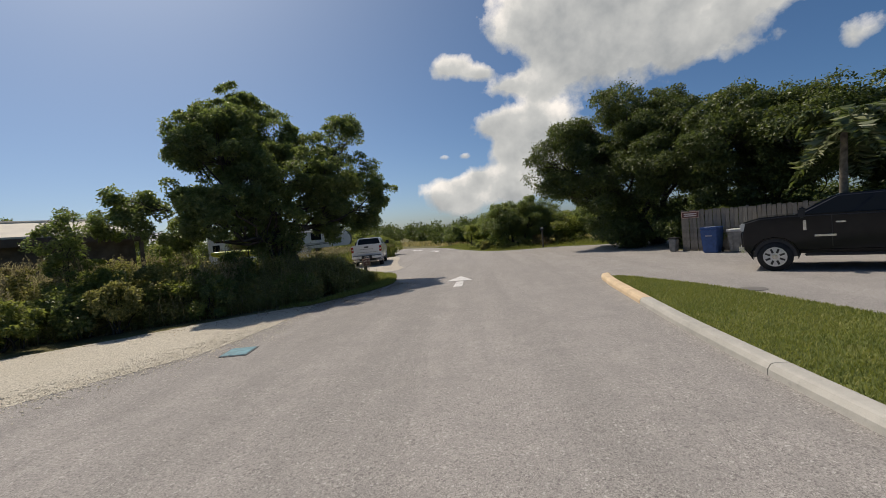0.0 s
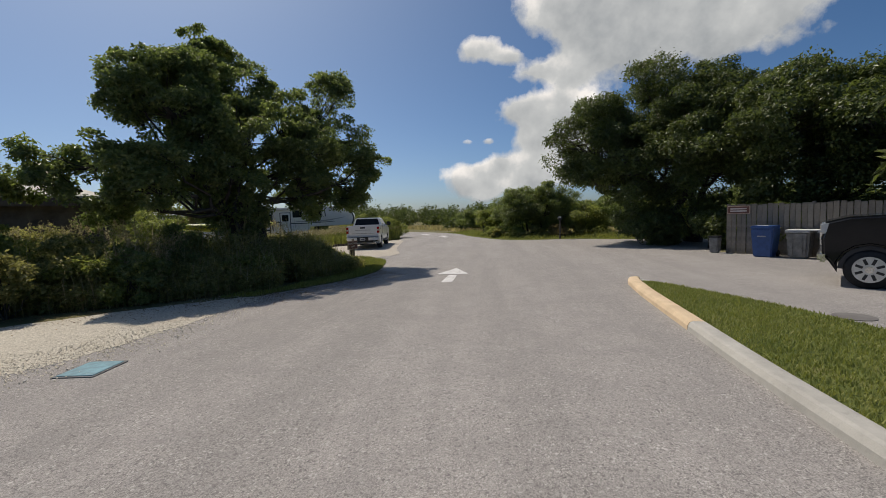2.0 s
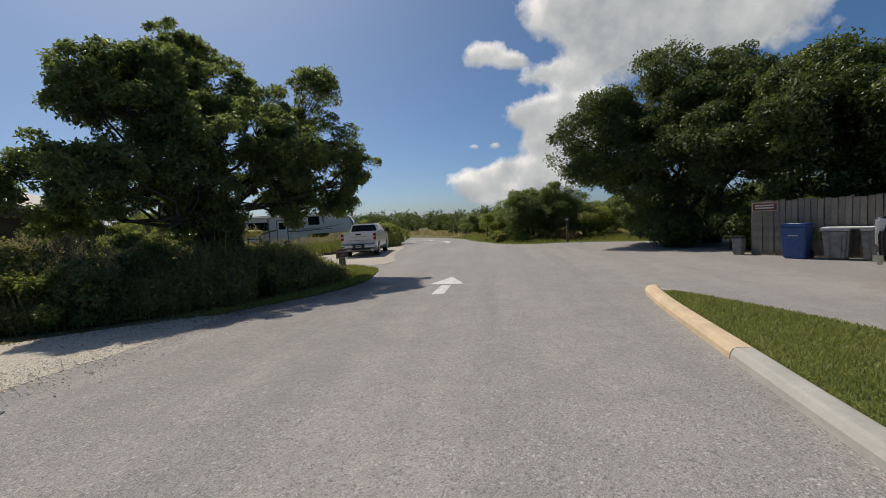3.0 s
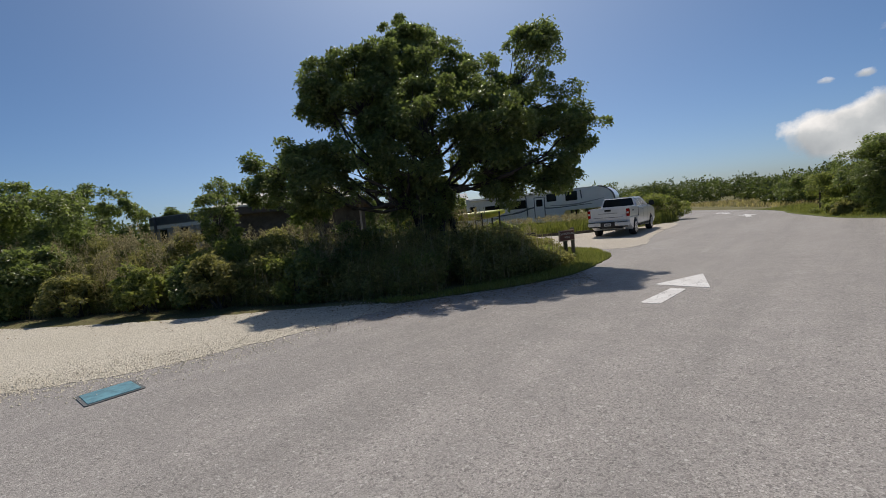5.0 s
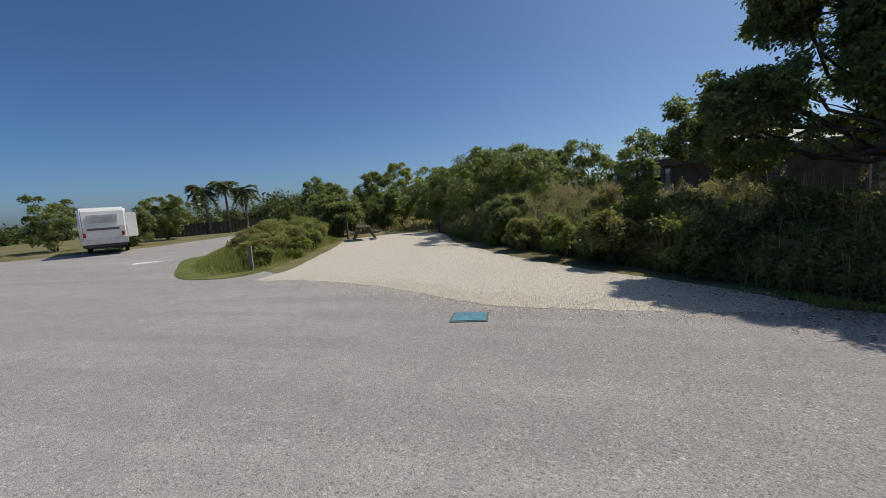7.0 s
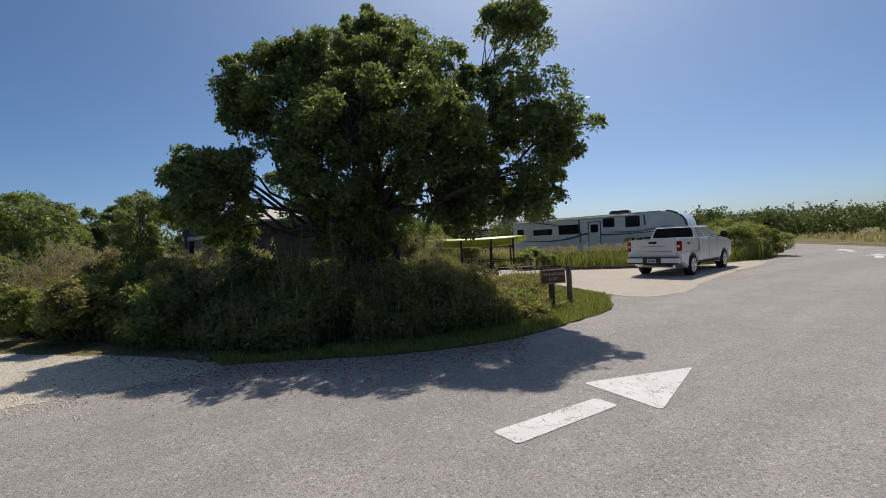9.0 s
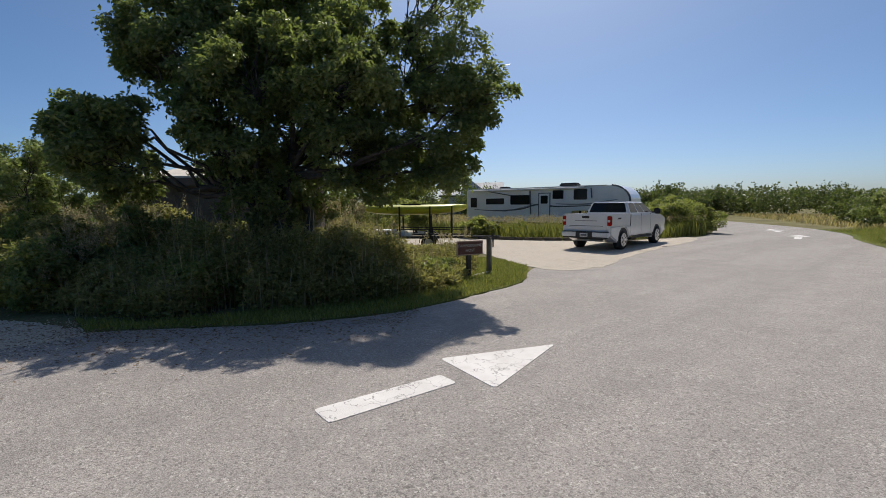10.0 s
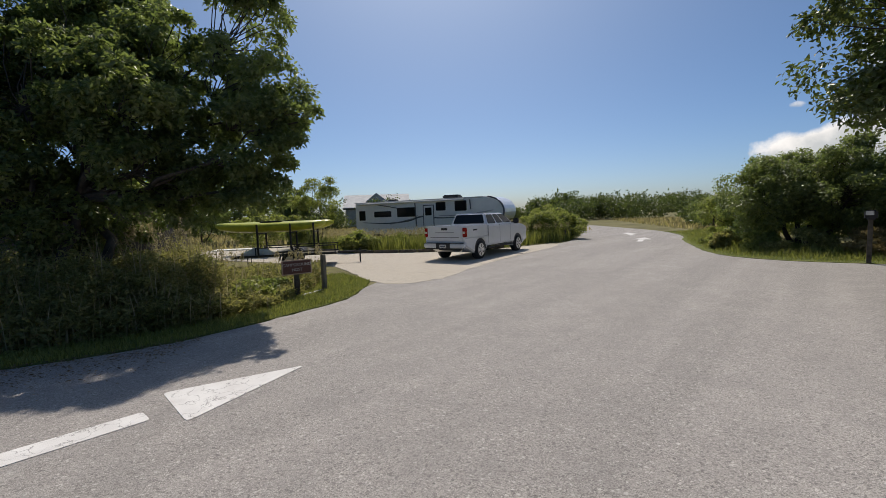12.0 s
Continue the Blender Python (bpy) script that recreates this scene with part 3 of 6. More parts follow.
def sums(k, *terms):
    out = None
    for sock, f in terms:
        m = k.t.nodes.new("ShaderNodeMath")
        m.operation = "MULTIPLY"
        k.t.links.new(sock, m.inputs[0])
        m.inputs[1].default_value = f
        if out is None:
            out = m.outputs[0]
        else:
            a = k.t.nodes.new("ShaderNodeMath")
            a.operation = "ADD"
            k.t.links.new(out, a.inputs[0]), k.t.links.new(m.outputs[0], a.inputs[1])
            out = a.outputs[0]
    return out


billow = k.noise(0.0075, 8, 0.58)
body = sums(k, (d_in.outputs["Fac"], 0.62), (billow, 0.95))
alpha = k.ramp(body, (0.60, 0.0), (0.72, 0.5), (0.88, 1.0))
# sunlit tops and shaded bases are put into the backdrop's glow colour
shade = sums(k, (r_in.outputs["Fac"], 0.17), (k.noise(0.0065, 5, 0.52), 0.62), (d_in.outputs["Fac"], -0.085))
tone = k.ramp(shade, (0.0, (0.36, 0.40, 0.44)), (0.24, (0.56, 0.60, 0.63)), (0.42, (0.95, 0.95, 0.95)))
glow = k.node("ShaderNodeEmission", 0, Color=tone, Strength=1.0)
clear = k.node("ShaderNodeBsdfTransparent", 0)
mixn = k.t.nodes.new("ShaderNodeMixShader")
k.t.links.new(alpha, mixn.inputs[0]), k.t.links.new(clear, mixn.inputs[1]), k.t.links.new(glow, mixn.inputs[2])
k.t.links.new(mixn.outputs[0], k.t.nodes["Material Output"].inputs[0])
clouds = tagged(sheet("clouds_backdrop", V, Fc, k.m), "white cumulus clouds with grey bases in a blue sky", "clouds", "", "structure")
for key, val in (("den", den - 0.3 * np.exp(-9 * den)), ("rise", rise)):
    at = clouds.data.attributes.new(key, "FLOAT", "POINT")
    at.data.foreach_set("value", val.ravel().astype(np.float32))

# ---- trees ----
tree("broadleaf_tree", (-6.2, 15.5, 0), [
    ((-8.2, 14.0, 5.7), (1.2, 1.1, 1.4)), ((-8.6, 13.3, 6.0), (.65, .65, .6)), ((-8.8, 13.2, 5.2), (.55, .55, .6)), ((-8.0, 14.9, 6.5), (.75, .75, .85)), ((-9.3, 17.1, 7.5), (1.5, 1.5, 1.45)), ((-8.7, 15.8, 5.9), (1.25, 1.25, 1.5)), ((-8.4, 16.6, 7.4), (.85, .85, .95)),
    ((-6.9, 15.9, 6.1), (.75, .75, 1.0)), ((-7.4, 17.1, 6.6), (.85, .85, 1.0)), ((-6.1, 17.2, 5.5), (.9, .9, 1.2)),
    ((-5.0, 18.8, 6.4), (.9, .95, 1.25)), ((-4.7, 18.5, 5.2), (1.05, 1.1, 1.05)), ((-4.3, 18.7, 4.3), (.9, .95, .8)), ((-3.3, 19.0, 4.0), (.5, .55, .4)), ((-4.0, 18.3, 3.3), (.7, .75, .6)), ((-4.2, 18.5, 2.6), (.5, .6, .4)),
    ((-5.0, 16.4, 4.4), (1.0, 1.05, 1.2)), ((-6.3, 15.0, 4.7), (1.05, 1.05, 1.25)), ((-7.3, 14.3, 4.2), (.9, .9, .95)), ((-8.2, 15.9, 4.1), (1.3, 1.25, 1.25)), ((-6.2, 17.6, 3.7), (1.25, 1.2, 1.1)), ((-5.3, 17.6, 2.7), (.9, .9, .7)),
    ((-7.85, 12.2, 3.42), (.8, .75, .52)), ((-8.6, 11.7, 3.8), (.45, .45, .3)), ((-7.3, 12.6, 3.7), (.5, .5, .4)), ((-7.7, 12.3, 2.8), (.75, .75, .5)), ((-9.2, 14.6, 3.4), (.8, .8, .8)),
    ((-6.6, 14.5, 3.2), (1.0, .9, .7)), ((-5.2, 16.6, 3.1), (.95, 1.0, .75)), ((-8.2, 16.6, 2.4), (1.2, 1.1, 1.0)), ((-6.9, 15.2, 2.0), (1.0, .9, .7)), ((-9.6, 12.0, 3.7), (.8, .8, .55)), ((-10.2, 11.9, 3.0), (.65, .65, .5)), ((-9.2, 12.5, 2.6), (.8, .8, .6))],
    6500, 31, 0.12, 0.10, LEAF_TREE, "broad dark-green tree with many stems over roadside scrub", 3, stems=8, spread=0.29, gap=-0.32)
tree("sapling", (-10.9, 10.7, 0), [((-11.2, 10.6, 3.3), (.45, .45, .3)), ((-10.6, 10.8, 3.0), (.5, .5, .35)), ((-11.4, 10.7, 2.7), (.5, .5, .35)), ((-10.8, 10.7, 2.3), (.55, .55, .4)), ((-11.0, 10.7, 1.7), (.5, .5, .4))],
     260, 24, 0.095, 0.035, LEAF_TREE, "slim young tree with sparse grey-green leaves in scrub", 4, spread=0.2, gap=-0.9)
tree("broadleaf_tree", (12.5, 27.0, 0), lift([
    ((8.4, 28.0, 5.0), (2.6, 2.6, 2.6)), ((10.8, 27.2, 6.5), (3.0, 2.6, 2.2)), ((13.4, 26.4, 6.0), (3.0, 3.0, 2.2)), ((9.2, 26.2, 3.6), (2.4, 2.2, 2.0)),
    ((12.0, 25.0, 3.6), (3.2, 2.6, 3.2)), ((11.6, 23.4, 4.2), (2.2, 1.8, 1.9)), ((13.6, 21.4, 4.2), (2.2, 1.8, 1.9)), ((7.4, 27.2, 6.0), (1.4, 1.4, 1.2)), ((6.2, 27.0, 4.9), (1.5, 1.5, 1.2)), ((6.6, 26.6, 3.5), (1.2, 1.2, .9)), ((12.0, 30.0, 5.0), (3.0, 3.0, 3.0))], 1.13),
    4300, 44, 0.155, 0.22, LEAF_DARK, "tall spreading dark-green tree behind a plank fence", 5, "trees behind the fence", stems=4, spread=0.62, gap=-0.2)
tree("broadleaf_tree", (16.0, 23.0, 0), lift([
    ((15.4, 23.4, 4.8), (3.0, 2.8, 2.3)), ((17.6, 21.6, 4.0), (2.8, 2.8, 2.1)), ((15.0, 22.0, 3.6), (3.2, 2.6, 3.2)), ((15.6, 19.0, 4.0), (2.2, 1.8, 1.8)), ((18.0, 20.6, 3.4), (3.0, 2.6, 3.2))], 1.16),
    2300, 42, 0.17, 0.22, LEAF_DARK, "tall dense dark-green tree behind a plank fence", 6, "trees behind the fence", stems=3, spread=0.62, gap=-0.2)
tree("broadleaf_tree", (20.5, 17.5, 0), lift([
    ((19.6, 18.2, 3.5), (2.8, 2.8, 1.9)), ((22.0, 16.0, 3.5), (3.0, 2.8, 1.9)), ((20.4, 17.2, 3.0), (3.4, 3.0, 2.8)), ((24.0, 13.5, 3.4), (3.2, 3.0, 2.8))], 1.08),
    2000, 42, 0.17, 0.2, LEAF_DARK, "dense dark-green tree behind a parked black truck", 7, "trees behind the fence", stems=3, spread=0.62, gap=-0.2)
tree("bushy_tree", (4.2, 36.2, 0), [
    ((2.9, 36.0, 2.0), (1.7, 1.6, 1.4)), ((5.1, 36.2, 2.3), (1.8, 1.7, 1.5)), ((4.0, 36.9, 2.5), (1.7, 1.7, 1.3)), ((7.2, 36.8, 1.9), (1.7, 1.6, 1.3)), ((5.5, 36.2, 3.8), (.6, .6, .55)), ((3.2, 36.4, 3.5), (.55, .55, .5)), ((6.9, 36.6, 3.2), (.5, .5, .5))],
    1900, 44, 0.115, 0.1, LEAF_TREE, "low rounded dark-green tree on a grass verge", 8, "verge thicket", stems=4, spread=0.42, gap=-0.9)
for n, (x, y, r, h) in enumerate([(8.6, 36.6, 2.2, 3.3), (11.6, 35.8, 2.3, 3.6), (6.4, 38.6, 2.4, 3.4), (14.5, 35.0, 2.6, 4.0), (18.5, 33.5, 2.8, 4.2), (9.6, 40.5, 2.6, 3.8), (2.0, 41.0, 2.2, 2.9), (4.6, 44.5, 2.6, 3.4), (-0.6, 50.0, 2.4, 2.8), (2.5, 53.0, 3.0, 3.6)]):
    shrub((x, y), r, h * 0.9, 420, 42, 0.135, LEAF_SHRUB if n % 3 == 0 else LEAF_TREE, "tall dense green shrub in a roadside thicket", 60 + n, "verge thicket")
for n, (x, y, r, h) in enumerate([(9.6, 25.2, 1.7, 2.4), (11.2, 22.6, 1.8, 2.6), (13.2, 20.4, 1.9, 2.6), (15.4, 17.8, 2.0, 2.8), (17.6, 14.8, 2.1, 2.8), (20.0, 11.8, 2.2, 3.0), (22.6, 9.0, 2.4, 3.2), (10.4, 28.0, 2.0, 2.6)]):
    shrub((x, y), r, h * 0.72, 300, 34, 0.15, LEAF_DARK, "dense dark understorey shrub behind a fence", 160 + n, "fence understorey")
# low weeds at the thicket's foot
for n, (x, y, r, h) in enumerate([(1.7, 36.0, .7, .7), (2.9, 34.9, .8, .9), (4.4, 34.5, .8, .8), (5.8, 34.4, .9, 1.0), (7.4, 34.8, .9, .9), (9.0, 34.6, .9, .8), (3.7, 34.2, .5, .4), (6.6, 33.7, .6, .5), (8.2, 33.8, .6, .5), (1.0, 37.6, .8, .9)]):
    shrub((x, y), r, h, 130, 30, 0.11, (LEAF_WEED, LEAF_SHRUB, LEAF_WEED, LEAF_RUST)[n % 4], "low pale olive weeds before a dark thicket", 460 + n, "verge weeds")
# beside and behind the empty pitch
for n, (x, y, r, h) in enumerate([(-18.6, 7.4, 2.8, 4.3), (-21.4, 6.2, 2.6, 4.5), (-15.2, 8.0, 1.4, 1.8), (-24.6, 4.2, 2.5, 4.3), (-27.5, 1.4, 2.6, 4.3), (-30.5, -1.0, 2.6, 3.9), (-34.0, -5.6, 2.6, 4.6), (-28.8, -4.6, 2.2, 3.0),
                                  (-31.0, -10.2, 2.4, 3.6), (-27.0, -8.6, 2.0, 2.6), (-24.0, -6.2, 1.6, 1.9), (-34.5, -13.0, 2.6, 3.9), (-39.0, -10.0, 3.0, 4.6), (-26.0, 6.4, 1.8, 2.4), (-33, 3, 3.0, 3.6), (-29.0, 9.6, 2.6, 4.8), (-31.5, 7.0, 2.6, 4.6), (-27.4, 7.6, 2.2, 4.2), (-24.4, -25.6, 1.7, 2.5), (-30.5, -29, 2.6, 3.6), (-36.5, -36, 3.0, 3.6), (-22.0, -31, 2.8, 3.6)]):
    shrub((x, y - 1.2 if n < 5 else y), r, h * (1.12 if n < 5 else 1.28), 620 if n < 5 else 330, 34, 0.135 if n < 5 else 0.19, LEAF_SHRUB if n % 7 == 6 else LEAF_TREE, "tall rounded green thicket beside a gravel pitch", 90 + n, "pitch thicket")
# behind the low brown building
for n, (x, y, r, h) in enumerate([(-38.0, 20.5, 2.6, 5.6), (-35.5, 24.0, 2.6, 6.0), (-33.5, 26.6, 2.6, 6.2), (-31.0, 29.0, 2.3, 5.6), (-28.0, 32.5, 1.8, 5.4), (-41.5, 16.6, 2.6, 5.4)]):
    shrub((x, y), r, h, 330, 34, 0.19, LEAF_TREE, "tall rounded tree-like shrub behind a low building", 400 + n, "building shrubs")
# past the host's pitch
for n, (x, y, r, h) in enumerate([(-14.2, 28.4, 1.1, 1.0), (-19.6, 27.6, 1.2, 2.2), (-20.8, 29.4, 1.9, 5.0), (-14.0, 30.6, .8, .8), (-18.5, 24.6, 1.7, 2.8), (-15.6, 29.4, .8, .9), (-7.6, 40.4, 1.3, 1.7), (-8.9, 38.2, 1.5, 1.9), (-10.2, 42.6, 1.9, 2.2), (-12.6, 46.0, 2.2, 2.3)]):
    shrub((x, y), r, h, 220, 32, 0.14, LEAF_SHRUB, "leafy green shrub beside a gravel drive", 130 + n, "drive shrubs")

# ---- scrub beds ----
BED_EDGE = [(-22.3, 1.5), (-19.4, 2.9), (-16.6, 4.4), (-13.7, 6.5), (-10.7, 8.8), (-7.7, 10.6), (-5.7, 12.0), (-4.7, 12.9), (-4.3, 14.0), (-3.8, 15.2), (-3.55, 16.6), (-3.7, 18.2), (-4.5, 19.2)]
BED = BED_EDGE + [(-5.6, 20.6), (-7.4, 21.9), (-10.4, 22.4), (-16, 21.2), (-23, 20), (-26, 10)]
VERGE = [(p[0] - 0.02, p[1]) for p in ROAD_LEFT if 12.0 < p[1] < 21.7] + [(-4.9, 21.9), (-7.0, 22.4), (-7.4, 21.7), (-5.4, 20.4), (-4.2, 18.9), (-3.9, 16.6), (-4.0, 15.0), (-4.6, 12.8), (-5.6, 11.8), (-4.6, 12.0)]
slab("verge_turf", VERGE, 0.026, TURF, "strip of short green turf along the asphalt edge", 0.03)


def edge_depth(P, edge):
    """How far points lie from a broken line."""
    best = np.full(len(P), 1e9)
    for a, b in zip(edge, edge[1:]):
        a, b = np.array(a), np.array(b)
        t = np.clip(((P - a) @ (b - a)) / ((b - a) @ (b - a)), 0, 1)
        best = np.minimum(best, np.linalg.norm(P - (a + t[:, None] * (b - a)), axis=1))
    return best


rng = np.random.default_rng(31)
P = scatter(rng, VERGE, 15000)
tagged(blades("verge_grass", rng, P, 0.02, 0.10, 0.013, LAWN, 0.6), "short green grass along the road edge", "grass", "", "stuff")
P = scatter(rng, BED, 80000)
dep = edge_depth(P, BED_EDGE)
ok = (dep < 4.5) & (rng.uniform(size=len(P)) < np.clip(1.25 - dep * 0.2, 0.25, 1)) & (lumps(P, 1.1, 12) > -0.55)
P, dep = P[ok], dep[ok]
tall = np.clip(0.42 + dep * 0.62, 0.35, 1.5) * (0.85 + 0.3 * lumps(P, 0.9, 14)) * np.where(P[:, 1] > 18.2, 0.36, 1)
b = blades("tall_grass", rng, P, 0.0, tall, 0.02, BLADE, 0.4)
tagged(b, "tall mixed olive and straw grass of the scrub bed", "grass", "", "stuff")
# plumes on stalks
keep = rng.permutation(len(P))[:2600]
Q, h = P[keep], tall[keep] * 1.3 + 0.2
field = (lumps(Q, 0.8, 17) > 0.55) | ((Q[:, 0] < -6.8) & (lumps(Q, 0.8, 17) > 0.0))
Q, h = Q[field], h[field]
tip = np.column_stack([Q, h])
A = np.repeat(tip, 26, 0) + rng.normal(size=(len(tip) * 26, 3)) * np.array([0.028, 0.028, 0.10])
W = unit(rng.normal(size=A.shape) * 0.5 + np.array([0.2, -0.1, 0.8]))
V, Fc = leaf_arrays(rng, A, W, np.full(len(A), 0.07), 0.34)
tagged(sheet("grass_plumes", V, Fc, PLUME), "straw-coloured seed plumes over the tall grass", "grass", "", "stuff")
# dry stalks standing over the weeds
keep = rng.permutation(len(P))[:4200]
Q, h = P[keep], tall[keep] * 1.3 + 0.2
tagged(blades("dry_stalks", rng, Q, 0.0, h, 0.018, PLUME, 0.22), "straw-coloured dry stalks among the weeds", "weeds", "", "stuff")
# weeds: small leaves on upright stems
keep = rng.permutation(len(P))[:11000]
Q, h = P[keep], np.clip(tall[keep] * 1.05, 0.25, 1.6)
n = 26
up = rng.uniform(0.12, 1, (len(Q), n))
A = np.repeat(Q, n, 0) + rng.normal(size=(len(Q) * n, 2)) * 0.06
A = np.column_stack([A, (up * h[:, None]).ravel()])
W = unit(rng.normal(size=A.shape) * np.array([1, 1, 0.5]) + np.array([0, 0, 0.25]))
V, Fc = leaf_arrays(rng, A, W, rng.uniform(0.05, 0.12, len(A)), 0.42)
tagged(sheet("weeds", V, Fc, LEAF_WEED), "leafy olive weeds with narrow leaves", "weeds", "", "stuff")
for n, (x, y, r, h) in enumerate([(-6.6, 12.4, .9, 1.3), (-7.9, 11.3, 1.0, 1.5), (-9.6, 9.6, .9, 1.5), (-11.4, 9.2, 1.1, 1.5), (-13.4, 8.0, 1.1, 1.5), (-13.0, 10.6, 1.3, 1.7), (-10.8, 11.2, 1.2, 1.6), (-8.8, 12.6, 1.2, 1.8),
                                  (-5.6, 13.6, .8, 1.2), (-5.2, 15.0, .8, 1.2), (-4.9, 16.5, .8, 1.05), (-5.0, 18.0, .75, .8), (-5.5, 19.2, .6, .5), (-6.8, 19.4, .8, .5), (-7.0, 17.6, 1.0, 1.2), (-12.0, 13.2, 1.4, 2.4), (-13.8, 13.0, 1.4, 2.3),
                                  (-15.6, 11.8, 1.4, 1.7), (-17.8, 10.6, 1.4, 1.6), (-8.4, 20.4, .7, .45), (-9.6, 17.6, 1.2, 1.4), (-14.4, 6.4, .9, 1.2), (-16.6, 5.4, .8, 1.1), (-11.4, 15.6, 1.3, 1.7), (-6.7, 20.7, .45, .4), (-18.8, 4.2, .8, 1.2),
                                  (-7.3, 12.9, 1.0, 1.8), (-8.9, 11.2, 1.1, 1.9), (-10.4, 10.4, 1.1, 1.9), (-12.1, 9.9, 1.2, 1.9), (-13.9, 9.3, 1.2, 1.9), (-15.8, 8.8, 1.3, 2.0), (-16.0, 6.6, 1.0, 1.6), (-18.0, 5.8, 1.0, 1.6), (-7.2, 11.4, .8, 1.2), (-9.0, 9.9, .8, 1.2), (-10.6, 8.6, .8, 1.2), (-12.4, 7.4, .8, 1.2)]):
    shrub((x, y), r * 0.92, h * (0.8 if n < 26 else 1.05), int(90 + 80 * r), 32, 0.095, (LEAF_WEED, LEAF_SHRUB, LEAF_TREE, LEAF_SHRUB, LEAF_WEED)[n % 5] if n < 26 else (LEAF_SHRUB, LEAF_WEED, LEAF_TREE, LEAF_WEED)[n % 4],
          "dense leafy roadside shrub, green with paler tips", 200 + n)
# bed by the side road
BED_L = [(-9.2, -1.1), (-12.0, -1.6), (-16.0, -2.9), (-20.3, -4.1), (-24, -7), (-27, -12.5), (-24.0, -15.0), (-15.3, -9.2), (-11.0, -5.9), (-9.2, -4.0), (-8.3, -2.4)]
slab("verge_turf", smooth_line([(-10.2, -1.25), (-8.7, -0.95), (-7.95, -1.4), (-7.85, -2.7), (-8.6, -4.0), (-10.2, -5.7), (-13.6, -8.6), (-16, -7.0), (-13, -2.6)], 5, True), 0.026, TURF, "rounded corner of green turf between road and pitch", 0.03)
P = scatter(rng, BED_L, 24000)
dep = edge_depth(P, BED_L + BED_L[:1])
tall = np.clip(0.05 + dep * 0.38, 0.05, 0.9)
tagged(blades("tall_grass", rng, P, 0.0, tall, 0.016, LAWN, 0.5), "green and straw grass round a marker post", "grass", "", "stuff")
for n, (x, y, r, h) in enumerate([(-11.2, -2.4, .8, 1.0), (-12.8, -3.4, .9, 1.1), (-14.6, -3.8, 1.0, 1.2), (-16.6, -5.0, 1.1, 1.3), (-14.6, -5.8, 1.0, 1.1), (-18.6, -5.6, 1.1, 1.4), (-18.2, -8.0, 1.2, 1.3), (-21.0, -7.4, 1.3, 1.6), (-22.5, -11, 1.4, 1.5), (-10.3, -2.0, .5, .6), (-11.6, -3.4, .6, .7), (-12.9, -2.2, .6, .7), (-13.4, -4.9, .7, .9), (-15.6, -3.2, .6, .8), (-17.6, -4.1, .7, 1.0)]):
    shrub((x, y), r, h * 1.1, 170, 32, 0.09, LEAF_SHRUB if n % 2 else LEAF_WEED, "low green weedy shrub beside a gravel pitch", 250 + n, "corner shrubs")
# verge under the right-hand thicket, and by the drive
VERGE_R = ragged([p for p in ROAD_RIGHT if p[1] < 49 and p[0] < 14.5], 0.02, 8) + [(15, 33), (9, 35.5), (4, 36.5), (1.5, 40), (-0.5, 47)]
slab("verge_turf", VERGE_R, 0.026, TURF, "green and straw verge under a thicket", 0.03)
P = scatter(rng, VERGE_R, 20000)
tall = np.clip(edge_depth(P, [p for p in ROAD_RIGHT if p[0] < 15]) * 0.2 + 0.04, 0.04, 0.4)
tagged(blades("verge_grass", rng, P, 0.0, tall, 0.02, LAWN, 0.6), "green verge grass under a thicket", "grass", "", "stuff")
BED_D = [(-13.5, 27.9), (-10.0, 30.0), (-7.9, 33.2), (-6.9, 36.8), (-6.6, 38.4), (-8.6, 44), (-12.4, 50), (-20, 56), (-13.5, 40), (-12.4, 36), (-16, 30), (-24, 29.5)]
P = scatter(rng, BED_D, 16000)
tagged(blades("tall_grass", rng, P, 0.0, 0.8, 0.04, LAWN, 0.4), "tall straw and green grass before a camper", "grass", "", "stuff")
Q = P[:1100]
tip = np.column_stack([Q, np.full(len(Q), 0.95)])
A = np.repeat(tip, 12, 0) + rng.normal(size=(len(tip) * 12, 3)) * np.array([0.05, 0.05, 0.10])
V, Fc = leaf_arrays(rng, A, unit(rng.normal(size=A.shape) * 0.5 + np.array([0.2, -0.1, 0.8])), np.full(len(A), 0.10), 0.35)
tagged(sheet("grass_plumes", V, Fc, PLUME), "pale seed plumes before a camper", "grass", "", "stuff")
# open scrub on the plain
P = np.concatenate([scatter(rng, [(-60, -50), (-26, -14), (-25, 9), (-24, 30), (-14, 40), (-10, 50), (-24, 66), (-60, 66)], 30000), scatter(rng, [(-1, 48), (16, 36), (50, 30), (50, 80), (-20, 80), (-6, 56)], 22000)])
tagged(blades("scrub_grass", rng, P, 0.0, 0.42, 0.09, BLADE, 0.6), "rough straw and olive grass of the open plain", "grass", "", "stuff")


